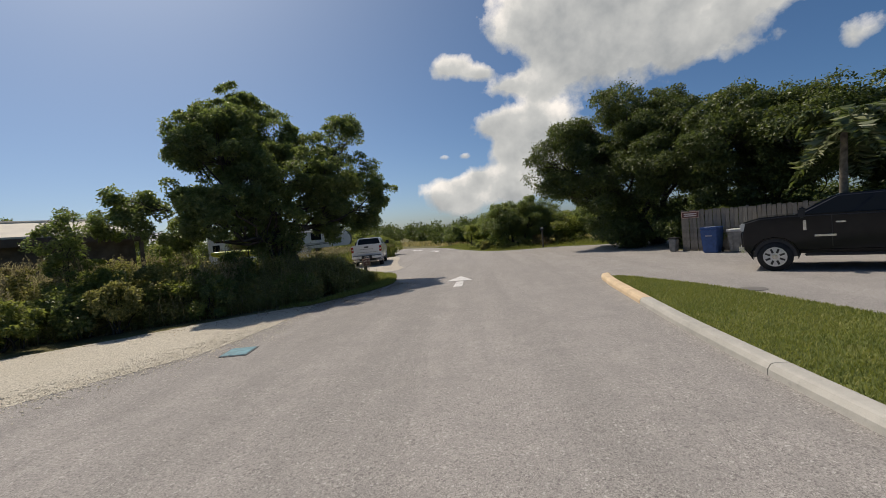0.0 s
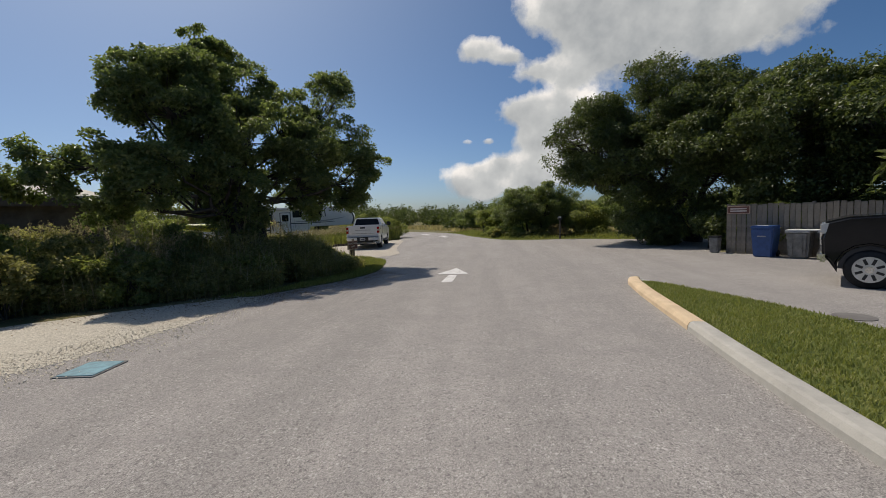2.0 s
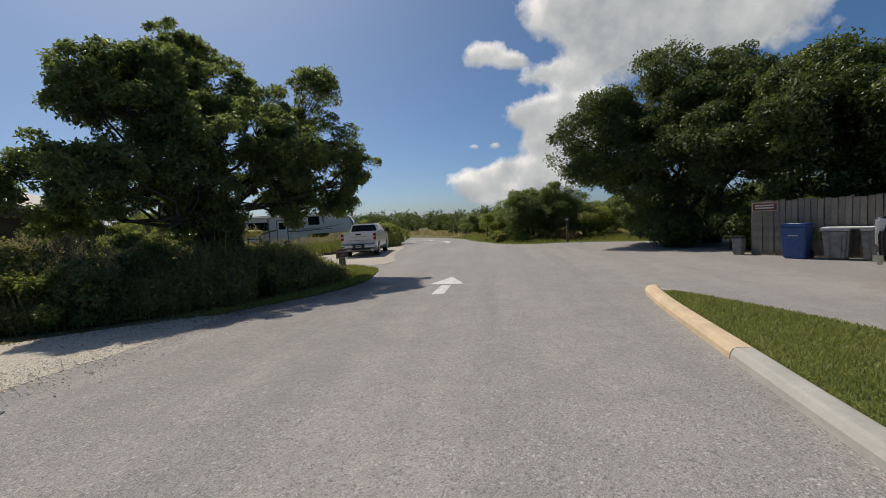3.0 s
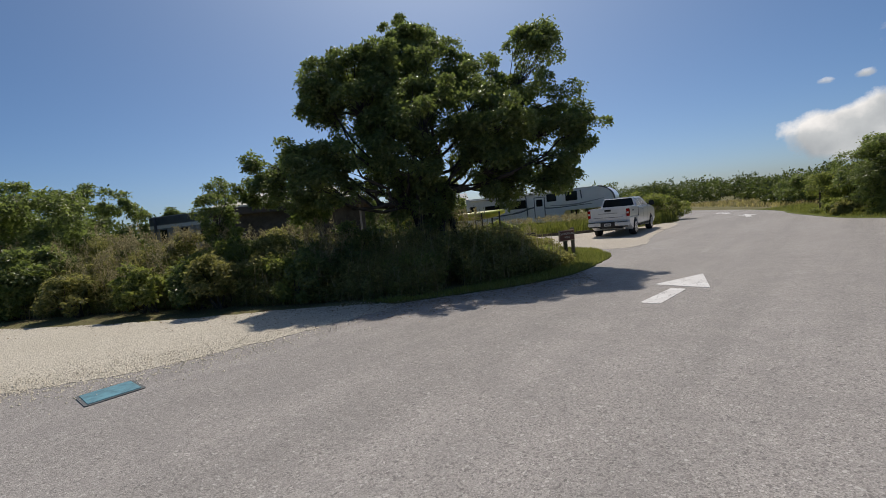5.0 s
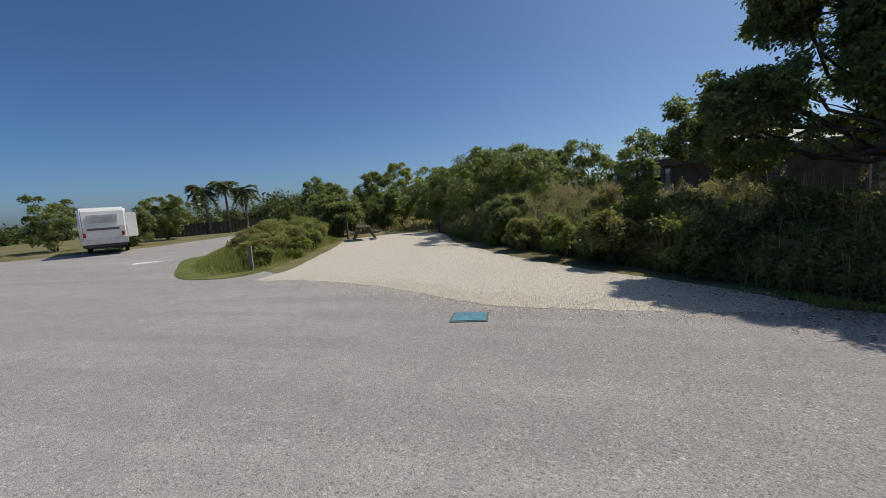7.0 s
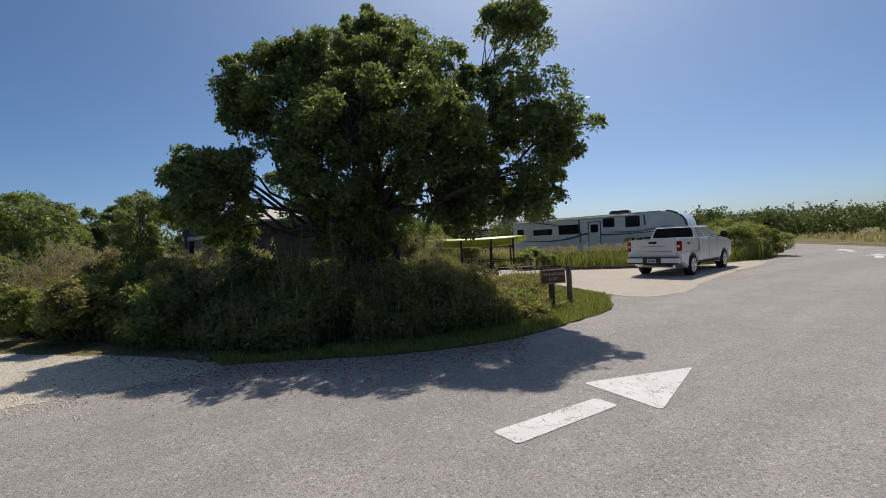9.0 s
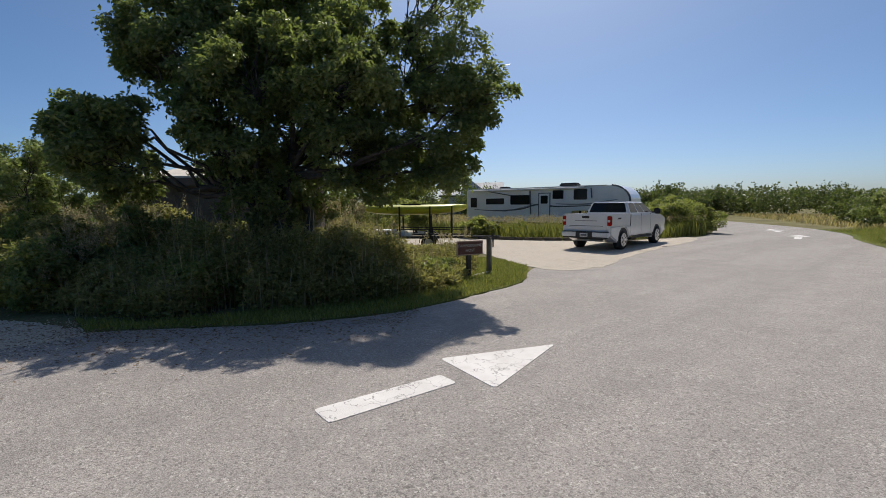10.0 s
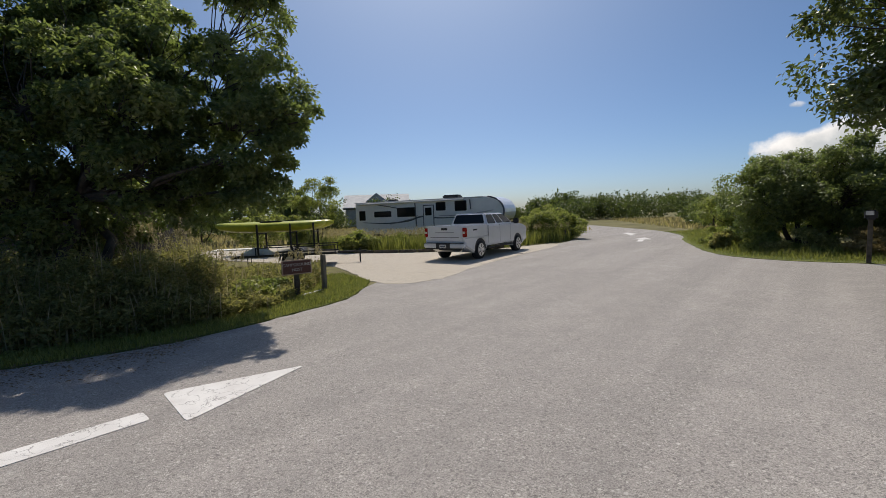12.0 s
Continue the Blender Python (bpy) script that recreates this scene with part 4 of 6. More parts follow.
def belt(line, depth, high, count, leaf, seed):
    """A far wood: many low crowns along a line, uneven in height, each a shell of small clumps."""
    r = np.random.default_rng(seed)
    L = np.array(smooth_line(line, 8))
    trees = max(8, count // 42)
    pick = r.integers(0, len(L) - 1, trees)
    foot = L[pick] + (L[pick + 1] - L[pick]) * r.uniform(size=(trees, 1)) + r.normal(size=(trees, 2)) * depth
    tall = high * np.clip(0.60 + 0.42 * lumps(foot, 0.16, seed) + r.normal(size=trees) * 0.16, 0.25, 1.2)
    wide = np.clip(tall * r.uniform(0.45, 0.75, trees), 0.8, 4)
    own = r.integers(0, trees, count)
    d = unit(r.normal(size=(count, 3)))
    rad = r.uniform(0.55, 1.02, count)
    C = np.column_stack([foot[own] + d[:, :2] * (wide[own] * rad)[:, None], tall[own] * (0.52 + 0.48 * d[:, 2] * rad)])
    A = np.repeat(C, 18, 0) + r.normal(size=(count * 18, 3)) * leaf * 0.8
    A[:, 2] = np.maximum(A[:, 2], 0.05)
    return leaf_arrays(r, A, unit(r.normal(size=A.shape) + np.repeat(d, 18, 0) * 0.6), leaf * r.uniform(0.6, 1.3, len(A)), 0.55)


for line, depth, high, count, leaf, seed in (
        ([(-75, 60), (-50, 78), (-30, 84), (-12, 88), (4, 82), (16, 74)], 4.0, 4.5, 5200, 0.34, 40),
        ([(-2, 60), (6, 58), (16, 52), (28, 46), (44, 36)], 3.0, 3.9, 3600, 0.3, 41),
        ([(-44, 62), (-52, 40), (-50, 20), (-46, 6), (-44, -4)], 3.0, 5.2, 3600, 0.34, 42),
        ([(-46, -14), (-52, -30), (-60, -48), (-40, -62), (-20, -56)], 3.0, 4.4, 2400, 0.42, 43),
        ([(44, 30), (46, 6), (44, -24), (30, -50), (6, -62), (-16, -58)], 3.0, 6.0, 2400, 0.5, 44),
        ([(-120, 20), (-110, 90), (-40, 150), (30, 140), (110, 80)], 8.0, 6.5, 3000, 0.8, 45)):
    V, Fc = belt(line, depth, high, count, leaf, seed)
    tagged(sheet("far_wood", V, Fc, LEAF_DARK), "distant low green coastal wood on the horizon", "wood", "", "stuff")


def palm(at, high, seed, group="coconut palms"):
    r = np.random.default_rng(seed)
    top = empty("palm_tree", at)
    lean = r.normal(size=2) * 0.35
    path = [(lean[0] * t * t, lean[1] * t * t, high * t - 0.05) for t in np.linspace(0, 1, 7)]
    tubes("trunk", [(path, np.linspace(0.17, 0.10, 7))], PALM_BARK, top, 9)
    head = np.array(path[-1])
    Vs, Fs, o = [], [], 0
    for i in range(17):
        a, rise = i * 2.4 + r.uniform(-0.3, 0.3), r.uniform(-1.1, 1.5)
        L = r.uniform(1.4, 2.0)
        out = np.array([math.cos(a), math.sin(a), 0])
        side = np.array([-out[1], out[0], 0])
        T = np.linspace(0.08, 1, 24)
        rib = head + out * (T * L)[:, None] + np.array([0, 0, 1]) * ((rise * T - (0.75 + 0.55 * max(rise, 0)) * T ** 2) * L)[:, None]
        for s in (-1, 1):
            W = unit(np.tile(side * s, (24, 1)) + out * 0.55 + np.array([0, 0, -0.45]) + r.normal(size=(24, 3)) * 0.1)
            v, f = leaf_arrays(r, rib, W, 0.62 * np.sin(np.pi * np.clip(T, 0.12, 0.93)) + 0.12, 0.12, 0.3)
            Vs.append(v), Fs.append(f + o)
            o += len(v)
    sheet("fronds", np.concatenate(Vs), np.concatenate(Fs), PALM_LEAF, top)
    return tagged(top, "coconut palm with drooping feathery fronds", "palm tree", group)


for n, (x, y, h) in enumerate([(14.9, 16.6, 4.9), (-37.5, -30.5, 5.2), (-39.1, -29.2, 5.6), (-40.3, -27.7, 5.0)]):
    palm((x, y, 0), h, 300 + n)

# loose stones along the pitch's edge
rng = np.random.default_rng(77)
E = np.array(smooth_line([(-7.8, 0.3), (-7.0, 3.1), (-6.25, 4.8), (-5.4, 6.1), (-4.75, 7.3), (-4.5, 8.6), (-4.4, 10.6), (-4.5, 11.9)], 20))
c = E[rng.integers(0, len(E), 6000)] + np.column_stack([rng.normal(size=6000) * 0.5 - 0.25, rng.normal(size=6000) * 0.2])
s = rng.uniform(0.006, 0.02, 6000)
tet = np.array([[1, 0, -.3], [-.5, .87, -.3], [-.5, -.87, -.3], [0, 0, .9]])
V = (np.column_stack([c, 0.022 + 0 * s])[:, None] + tet[None] * s[:, None, None] * rng.uniform(0.7, 1.3, (6000, 4, 3))).reshape(-1, 3)
b = np.arange(6000)[:, None] * 4
Fc = np.concatenate([b + np.array([q]) for q in ((0, 1, 3), (1, 2, 3), (2, 0, 3))])
tagged(sheet("loose_stones", V, Fc, GRAVEL), "loose cream limestone chips spilled on asphalt", "gravel", "", "stuff")

# fallen leaves on the pitch's edge under the tree
k = Mat("dead_leaf", 0.9, 0, 0.2)
k.set("Base Color", k.ramp(k.island(), (0.0, (0.10, 0.065, 0.035)), (0.6, (0.22, 0.15, 0.085)), (1.0, (0.38, 0.29, 0.18))))
k.bump(k.noise(90, 2), 0.2, 0.002)
rng = np.random.default_rng(78)
E = np.array(smooth_line([(-13.7, 6.4), (-10.7, 8.6), (-7.7, 10.4), (-5.7, 11.8), (-4.6, 12.5), (-3.9, 13.6), (-3.1, 15.0), (-2.7, 16.6)], 20))
n = 5200
c = E[rng.integers(0, len(E), n)] + np.abs(rng.normal(size=(n, 1))) * np.array([[0.55, -0.5]]) + rng.normal(size=(n, 2)) * 0.12
at = np.column_stack([c, np.full(n, 0.024) + rng.uniform(0, 0.012, n)])
way = unit(np.column_stack([rng.normal(size=(n, 2)), rng.normal(size=n) * 0.12]))
V, Fc = leaf_arrays(rng, at, way, rng.uniform(0.02, 0.06, n), 0.5, 0.05, unit(np.column_stack([rng.normal(size=(n, 2)) * 0.2, np.ones(n)])))
tagged(sheet("fallen_leaves", V, Fc, k.m), "dry brown fallen leaves scattered on gravel and asphalt", "leaves", "", "stuff")

# ---- vehicles ----
GLASS = Mat("tinted_glass", 0.05, 0, 0.22).set("Base Color", (0.012, 0.014, 0.016, 1)).m
RUBBER = paint("tyre_rubber", (0.022, 0.022, 0.023), 0.85, 0, 0.2, 12, 0.3)
CHROME = paint("chrome", (0.72, 0.73, 0.75), 0.16, 1.0, 0.05, 4, 0.02)
ALLOY = paint("alloy", (0.62, 0.63, 0.65), 0.28, 0.9, 0.08, 6, 0.03)
BLACK_PLASTIC = paint("black_plastic", (0.025, 0.025, 0.027), 0.6, 0, 0.15, 9, 0.1)
RED_LAMP = Mat("red_lamp", 0.1, 0, 0.6).set("Base Color", (0.33, 0.012, 0.014, 1)).m
CLEAR_LAMP = Mat("clear_lamp", 0.08, 0, 0.7).set("Base Color", (0.6, 0.6, 0.58, 1)).m
GREY_BAR = paint("plate_bar", (0.10, 0.11, 0.13), 0.6)
PLATE = paint("plate", (0.62, 0.62, 0.6), 0.5)


def car_paint(name, col):
    k = Mat(name, 0.3 if col[0] > 0.1 else 0.12, 0, 0.5 if col[0] > 0.1 else 0.25)
    dust = k.noise(2.2, 6, 0.7)
    k.set("Base Color", k.mix(k.ramp(dust, (0.4, 0.0), (0.8, 0.16 if col[0] > 0.1 else 0.02)), col, (0.35, 0.32, 0.27)))
    k.set("Coat Weight", 0.7 if col[0] > 0.1 else 0.15), k.set("Coat Roughness", 0.06)
    k.bump(k.noise(180, 2), 0.02, 0.001)
    return k.m


WHITE_CAR, BLACK_CAR = car_paint("white_car_paint", (0.74, 0.745, 0.75)), car_paint("black_car_paint", (0.009, 0.01, 0.013))


def arc(cy, cz, r, a0, a1, n=9):
    return [(cy + r * math.cos(radians(a)), cz + r * math.sin(radians(a))) for a in np.linspace(a0, a1, n)]


def pane(quad, a0, a1, b0, b1, out=0.006, thick=0.012, r=0.0):
    """A thin panel on part of a quad (corners p00, p10, p11, p01), proud of it."""
    q = [Vector(p) for p in quad]
    n = (q[1] - q[0]).cross(q[3] - q[0]).normalized()
    at = lambda a, b: (q[0] * (1 - a) + q[1] * a) * (1 - b) + (q[3] * (1 - a) + q[2] * a) * b
    bm = bmesh.new()
    cs = [at(a0, b0), at(a1, b0), at(a1, b1), at(a0, b1)]
    f = [bm.verts.new(c + n * out) for c in cs]
    g = [bm.verts.new(c + n * (out - thick)) for c in cs]
    bm.faces.new(f), bm.faces.new(g[::-1])
    for i in range(4):
        bm.faces.new((f[i], g[i], g[(i + 1) % 4], f[(i + 1) % 4]))
    bmesh.ops.recalc_face_normals(bm, faces=bm.faces)
    bmesh.ops.bevel(bm, geom=[e for e in bm.edges if e.calc_length() <= thick * 1.01], offset=0.03, segments=2, affect="EDGES")
    return bm


def wheel(parent, x, y, r, w, out, spokes):
    tyre = part("wheel", cyl(r, -w / 2, w / 2, "x", 40, 0.03, (x, y, r)), RUBBER, parent, "black tyre", True)
    bm = cyl(r * 0.66, -0.01, 0.01, "x", 32, 0.004, (x + out * (w / 2 + 0.002), y, r))
    part("rim", bm, ALLOY, tyre, "bright alloy rim")
    for i in range(spokes):
        a = 2 * math.pi * (i + 0.5) / spokes
        m = Matrix.Translation((x + out * (w / 2 + 0.013), y + math.cos(a) * r * 0.42, r + math.sin(a) * r * 0.42)) @ Matrix.Rotation(a, 4, "X")
        part("rim_slot", boxed((-0.004, -r * 0.15, -r * 0.065), (0.004, r * 0.15, r * 0.065), 0.003, m), BLACK_PLASTIC, tyre)
    part("hub", cyl(r * 0.17, -0.02, 0.02, "x", 20, 0.005, (x + out * (w / 2 + 0.01), y, r)), CHROME, tyre)


def pickup(name, at, turn, body, wb, bedy, r, label, slots, scale=1.0, steps="black", over=0.98, hood=1.20):
    """A crew-cab pickup; its rear axle stands at the local origin, nose along +y."""
    top = empty(name, at, turn)
    top.scale = (scale,) * 3
    W, R = 0.985, r + 0.09
    tail, nose = -1.22, wb + over
    low, cab0, cab1 = 0.56, bedy, wb - 0.30
    outline = ([(tail, low + 0.06)] + arc(0, r, R, 190, -10)[0:] + [(R + 0.1, low - 0.04), (wb - R - 0.08, low - 0.04)] + arc(wb, r, R, 190, -10)
               + [(nose - 0.12, low - 0.06), (nose, low + 0.1), (nose + 0.02, 1.0), (nose - 0.05, hood), (nose - 0.4, hood + 0.10), (cab1, max(1.40, hood + 0.13)), (cab0, 1.40), (cab0, 0.98), (tail, 0.98)])
    part("body", prism(outline, -W, W, 0, 0.05, 3), body, top, "", False)
    for s in (-1, 1):
        lo, hi = sorted((s * (W - 0.13), s * (W + 0.002)))
        part("bed_side", boxed((lo, tail + 0.05, 0.96), (hi, cab0 - 0.015, 1.43), 0.035), body, top)
        part("arch_liner", prism(arc(0, r, R - 0.012, 180, 0, 13), *sorted((s * (W - 0.30), s * (W - 0.03))), 0), BLACK_PLASTIC, top)
        part("arch_liner", prism(arc(wb, r, R - 0.012, 180, 0, 13), *sorted((s * (W - 0.30), s * (W - 0.03))), 0), BLACK_PLASTIC, top)
    tg = part("tailgate", boxed((-W + 0.14, tail - 0.02, 0.72), (W - 0.14, tail + 0.06, 1.435), 0.02), body, top)
    part("tailgate_handle", boxed((-0.15, tail - 0.04, 1.27), (0.15, tail - 0.015, 1.36), 0.01), BLACK_PLASTIC, tg)
    part("tailgate_trim", boxed((-0.45, tail - 0.028, 1.16), (0.45, tail - 0.018, 1.19), 0.003), paint("trim_grey", (0.3, 0.3, 0.31), 0.5), tg)
    # black strip stands in for the shade line along the tailgate's fold
    part("tailgate_crease", boxed((-0.7, tail - 0.027, 0.97), (0.7, tail - 0.019, 0.985), 0.003), BLACK_PLASTIC, tg)
    # greenhouse
    zb, zr, wbelt, wroof = 1.385, 1.93, 0.93, 0.74
    y0, y1, y2, y3 = cab0 + 0.01, cab0 + 0.16, cab1 - 0.95, cab1 - 0.02
    V = [(-wbelt, y0, zb), (wbelt, y0, zb), (wbelt, y3, zb), (-wbelt, y3, zb), (-wroof, y1, zr - 0.02), (wroof, y1, zr - 0.02), (wroof, y2, zr - 0.03), (-wroof, y2, zr - 0.03)]
    bm = bmesh.new()
    vs = [bm.verts.new(v) for v in V]
    for q in ((0, 1, 5, 4), (1, 2, 6, 5), (2, 3, 7, 6), (3, 0, 4, 7), (4, 5, 6, 7), (3, 2, 1, 0)):
        bm.faces.new([vs[i] for i in q])
    bmesh.ops.recalc_face_normals(bm, faces=bm.faces)
    bmesh.ops.bevel(bm, geom=[e for e in bm.edges if max(v.co.z for v in e.verts) > zr - 0.1], offset=0.06, segments=3, affect="EDGES")
    cab = part("cab", bm, body, top)
    q = [Vector(v) for v in V]
    part("rear_window", pane((q[0], q[1], q[5], q[4]), 0.06, 0.94, 0.14, 0.88), GLASS, cab, "dark rear window")
    part("windscreen", pane((q[2], q[3], q[7], q[6]), 0.04, 0.96, 0.06, 0.92), GLASS, cab)
    for quad, flip in (((q[1], q[2], q[6], q[5]), 0), ((q[3], q[0], q[4], q[7]), 1)):
        for a0, a1 in ((0.05, 0.33), (0.37, 0.60), (0.63, 0.93)):
            if flip:
                a0, a1 = 1 - a1, 1 - a0
            part("side_window", pane(quad, a0, a1, 0.12, 0.86), GLASS, cab)
    for s in (-1, 1):
        for y in (cab0 + 1.0, cab0 + 2.05):
            part("door_handle", boxed((*sorted((s * (W - 0.01), s * (W + 0.03))),)[:1] + (y - 0.1, 1.20), (max(s * (W - 0.01), s * (W + 0.03)), y + 0.08, 1.24), 0.01), CHROME if body is BLACK_CAR else body, top)
        for y in (cab0 + 0.04, cab0 + 1.14, cab0 + 2.2):
            part("door_seam", boxed((min(s * (W - 0.02), s * (W + 0.0025)), y - 0.006, 0.62), (max(s * (W - 0.02), s * (W + 0.0025)), y + 0.006, 1.39)), BLACK_PLASTIC, top)
        mx = s * (W + 0.16)
        mir = part("mirror", boxed((mx - 0.13, cab1 - 0.34, 1.36), (mx + 0.13, cab1 - 0.2, 1.62), 0.04), BLACK_PLASTIC, top)
        part("mirror_arm", boxed((min(s * 0.9, s * (W + 0.1)), cab1 - 0.3, 1.40), (max(s * 0.9, s * (W + 0.1)), cab1 - 0.23, 1.46), 0.01), BLACK_PLASTIC, mir)
        part("side_step", boxed((min(s * (W - 0.12), s * (W + 0.04)), R + 0.15, low - 0.16), (max(s * (W - 0.12), s * (W + 0.04)), wb - R - 0.12, low - 0.10), 0.02), CHROME if steps == "chrome" else BLACK_PLASTIC, top)
        lx = sorted((s * (W - 0.15), s * (W + 0.006)))
        lamp = part("tail_lamp", boxed((lx[0], tail - 0.015, 0.99), (lx[1], tail + 0.13, 1.36), 0.02), RED_LAMP, top, "red tail lamp")
        part("reverse_lamp", boxed((lx[0] + 0.02, tail - 0.022, 1.12), (lx[1] - 0.02, tail, 1.22), 0.01), CLEAR_LAMP, lamp)
        hx = sorted((s * 0.62, s * (W - 0.005)))
        part("headlight", boxed((hx[0], nose - 0.14, hood - 0.24), (hx[1], nose + 0.035, hood - 0.03), 0.03), CLEAR_LAMP, top)
        for y in (0, wb):
            wheel(top, s * (W - 0.135), y, r, 0.27, s, slots)
    part("rear_bumper", boxed((-W + 0.02, tail - 0.16, 0.56), (W - 0.02, tail + 0.02, 0.74), 0.03), body if body is WHITE_CAR else CHROME, top)
    part("bumper_step", boxed((-W + 0.06, tail - 0.15, 0.742), (W - 0.06, tail + 0.0, 0.765), 0.005), BLACK_PLASTIC, top)
    part("plate_recess", boxed((-0.34, tail - 0.166, 0.545), (0.34, tail - 0.15, 0.75), 0.006), BLACK_PLASTIC, top, "black recess in the bumper")
    part("bumper_foot", boxed((-W + 0.08, tail - 0.14, 0.50), (W - 0.08, tail + 0.0, 0.555), 0.01), BLACK_PLASTIC, top)
    pl = part("number_plate", boxed((-0.16, tail - 0.175, 0.56), (0.16, tail - 0.158, 0.70), 0.006), PLATE, top)
    part("plate_bar", boxed((-0.12, tail - 0.180, 0.60), (0.12, tail - 0.174, 0.66)), GREY_BAR, pl)
    part("front_bumper", boxed((-W + 0.01, nose - 0.1, 0.5), (W - 0.01, nose + 0.08, 0.72), 0.05), CHROME if body is BLACK_CAR else body, top)
    part("grille", boxed((-0.6, nose - 0.06, 0.8), (0.6, nose + 0.05, hood - 0.02), 0.03), CHROME, top)
    part("underbody", boxed((-0.6, tail + 0.3, 0.42), (0.6, nose - 0.4, 0.58), 0.05), BLACK_PLASTIC, top)
    for y in (0, wb):
        part("axle", cyl(0.06, -W + 0.25, W - 0.25, "x", 12, 0, (0, y, r)), BLACK_PLASTIC, top)
    part("exhaust", rod([(0.45, 0.5, 0.42), (0.62, -0.7, 0.42), (0.72, tail + 0.05, 0.42)], 0.045), CHROME, top)
    return tagged(top, label, "pickup truck", "parked pickups")


white = pickup("pickup_truck", (-6.55, 28.1, 0.0), 8.0, WHITE_CAR, 3.68, 0.62, 0.40, "white crew-cab pickup parked on the edge of a gravel drive", 6)
part("bed_badge", boxed((0.983, -0.62, 1.22), (0.992, -0.30, 1.28), 0.002), BLACK_PLASTIC, white)
part("bed_badge", boxed((-0.992, -0.62, 1.22), (-0.983, -0.30, 1.28), 0.002), BLACK_PLASTIC, white)
black = pickup("pickup_truck", (13.3, 10.3, 0.0), 53.0, BLACK_CAR, 3.95, 0.62, 0.385, "black crew-cab pickup with bright wheels parked before a plank fence", 8, 1.09, "black", 0.70, 1.33)
part("fender_vent", boxed((-1.0, 3.3, 1.05), (-0.983, 3.36, 1.30), 0.004), CHROME, black, "chrome fender vent")
part("door_badge", boxed((-0.995, 2.75, 0.88), (-0.983, 3.15, 0.93), 0.003), CHROME, black)

# ---- campers ----
SHELL = car_paint("camper_shell", (0.80, 0.79, 0.765))
CREAM = paint("camper_grey", (0.52, 0.51, 0.49), 0.4, 0, 0.1)
SWOOSH = paint("camper_graphic", (0.10, 0.105, 0.115), 0.4)
METAL_ROOF = paint("metal_roof", (0.66, 0.655, 0.63), 0.8, 0.0, 0.08, 1.5, 0.05, 0.2)
STRIPE = paint("stripe_grey", (0.42, 0.42, 0.42), 0.5)


def stripe(pts, x, width, material, parent, name="graphic"):
    """A tapering swoosh on the side at x; points of (y, z)."""
    P = smooth_line(pts, 6)
    bm = bmesh.new()
    n = len(P)
    lo, hi = [], []
    for i, (y, z) in enumerate(P):
        w = width * (0.25 + 0.75 * math.sin(math.pi * (i + 0.5) / n))
        lo.append(bm.verts.new((x, y, z - w / 2)))
        hi.append(bm.verts.new((x, y, z + w / 2)))
    for i in range(n - 1):
        bm.faces.new((lo[i], lo[i + 1], hi[i + 1], hi[i]))
    bmesh.ops.solidify(bm, geom=bm.faces[:], thickness=0.006)
    part(name, bm, material, parent)


def side_window(parent, x, y0, y1, z0, z1, name="window"):
    fr = part(name, boxed((x - 0.02, y0 - 0.04, z0 - 0.04), (x + 0.02, y1 + 0.04, z1 + 0.04), 0.03), BLACK_PLASTIC, parent)
    part("pane", boxed((x + 0.005, y0, z0), (x + 0.028, y1, z1), 0.02), GLASS, fr)


rv = empty("camper_trailer", (-21.6, 33.6, 0), -75.0)
rv.scale = (1, 1.2, 0.94)
part("body", prism([(0, .62), (6.7, .62), (6.95, 1.45), (9.5, 1.5)] + arc(8.9, 2.1, 1.02, -32, 80, 9) + [(8.6, 3.12), (0.05, 3.12), (0, 3.0)], -2.4, 0, 0, 0.05), SHELL, rv)
part("roof_edge", prism([(-0.03, 3.08), (8.7, 3.09), (8.7, 3.16), (-0.03, 3.15)], -2.42, 0.03, 0, 0.02), METAL_ROOF, rv, "white roof edge")
part("front_rim", rod([(0.02, y, z) for y, z in arc(8.85, 2.1, 1.05, 82, -30, 12)], 0.05, 8), SWOOSH, rv, "dark curved cap rim")
for y0, y1, z0, z1 in ((0.35, .75, 1.75, 2.45), (1.5, 2.7, 1.98, 2.36), (3.2, 4.4, 1.95, 2.58), (5.85, 6.4, 2.32, 2.86), (7.05, 7.7, 2.25, 2.9)):
    side_window(rv, 0.0, y0, y1, z0, z1)
dr = part("door", boxed((-0.01, 5.0, 1.0), (0.025, 5.65, 2.7), 0.02), SHELL, rv, "camper entry door")
side_window(dr, 0.02, 5.15, 5.5, 2.0, 2.5, "door_window")
part("door_seam", boxed((-0.005, 4.96, 0.98), (0.012, 5.69, 2.74)), SWOOSH, rv)
part("slide_out", boxed((-0.3, 1.1, 1.2), (-0.0, 1.2, 2.8), 0.01), SHELL, rv)
stripe([(0.6, 1.55), (2.4, 1.45), (3.9, 1.6), (4.9, 1.9), (6.2, 1.75), (8.6, 1.85)], 0.006, 0.12, SWOOSH, rv)
stripe([(2.6, 1.35), (4.2, 1.75), (4.6, 2.0)], 0.006, 0.10, STRIPE, rv)
stripe([(6.0, 1.95), (7.6, 1.9), (9.3, 2.2)], 0.006, 0.10, STRIPE, rv)
part("awning_roller", cyl(0.07, 0.3, 7.6, "y", 14, 0, (0.09, 0, 3.0)), METAL_ROOF, rv, "rolled awning")
part("awning_arm", rod([(0.05, 4.45, 2.98), (0.05, 4.5, 1.2)], 0.035), SWOOSH, rv)
part("awning_arm", rod([(0.08, 1.5, 2.98), (0.06, 3.2, 2.6)], 0.035), SWOOSH, rv)
part("awning_arm", rod([(0.05, 7.95, 2.98), (0.05, 8.0, 2.3)], 0.035), SWOOSH, rv)
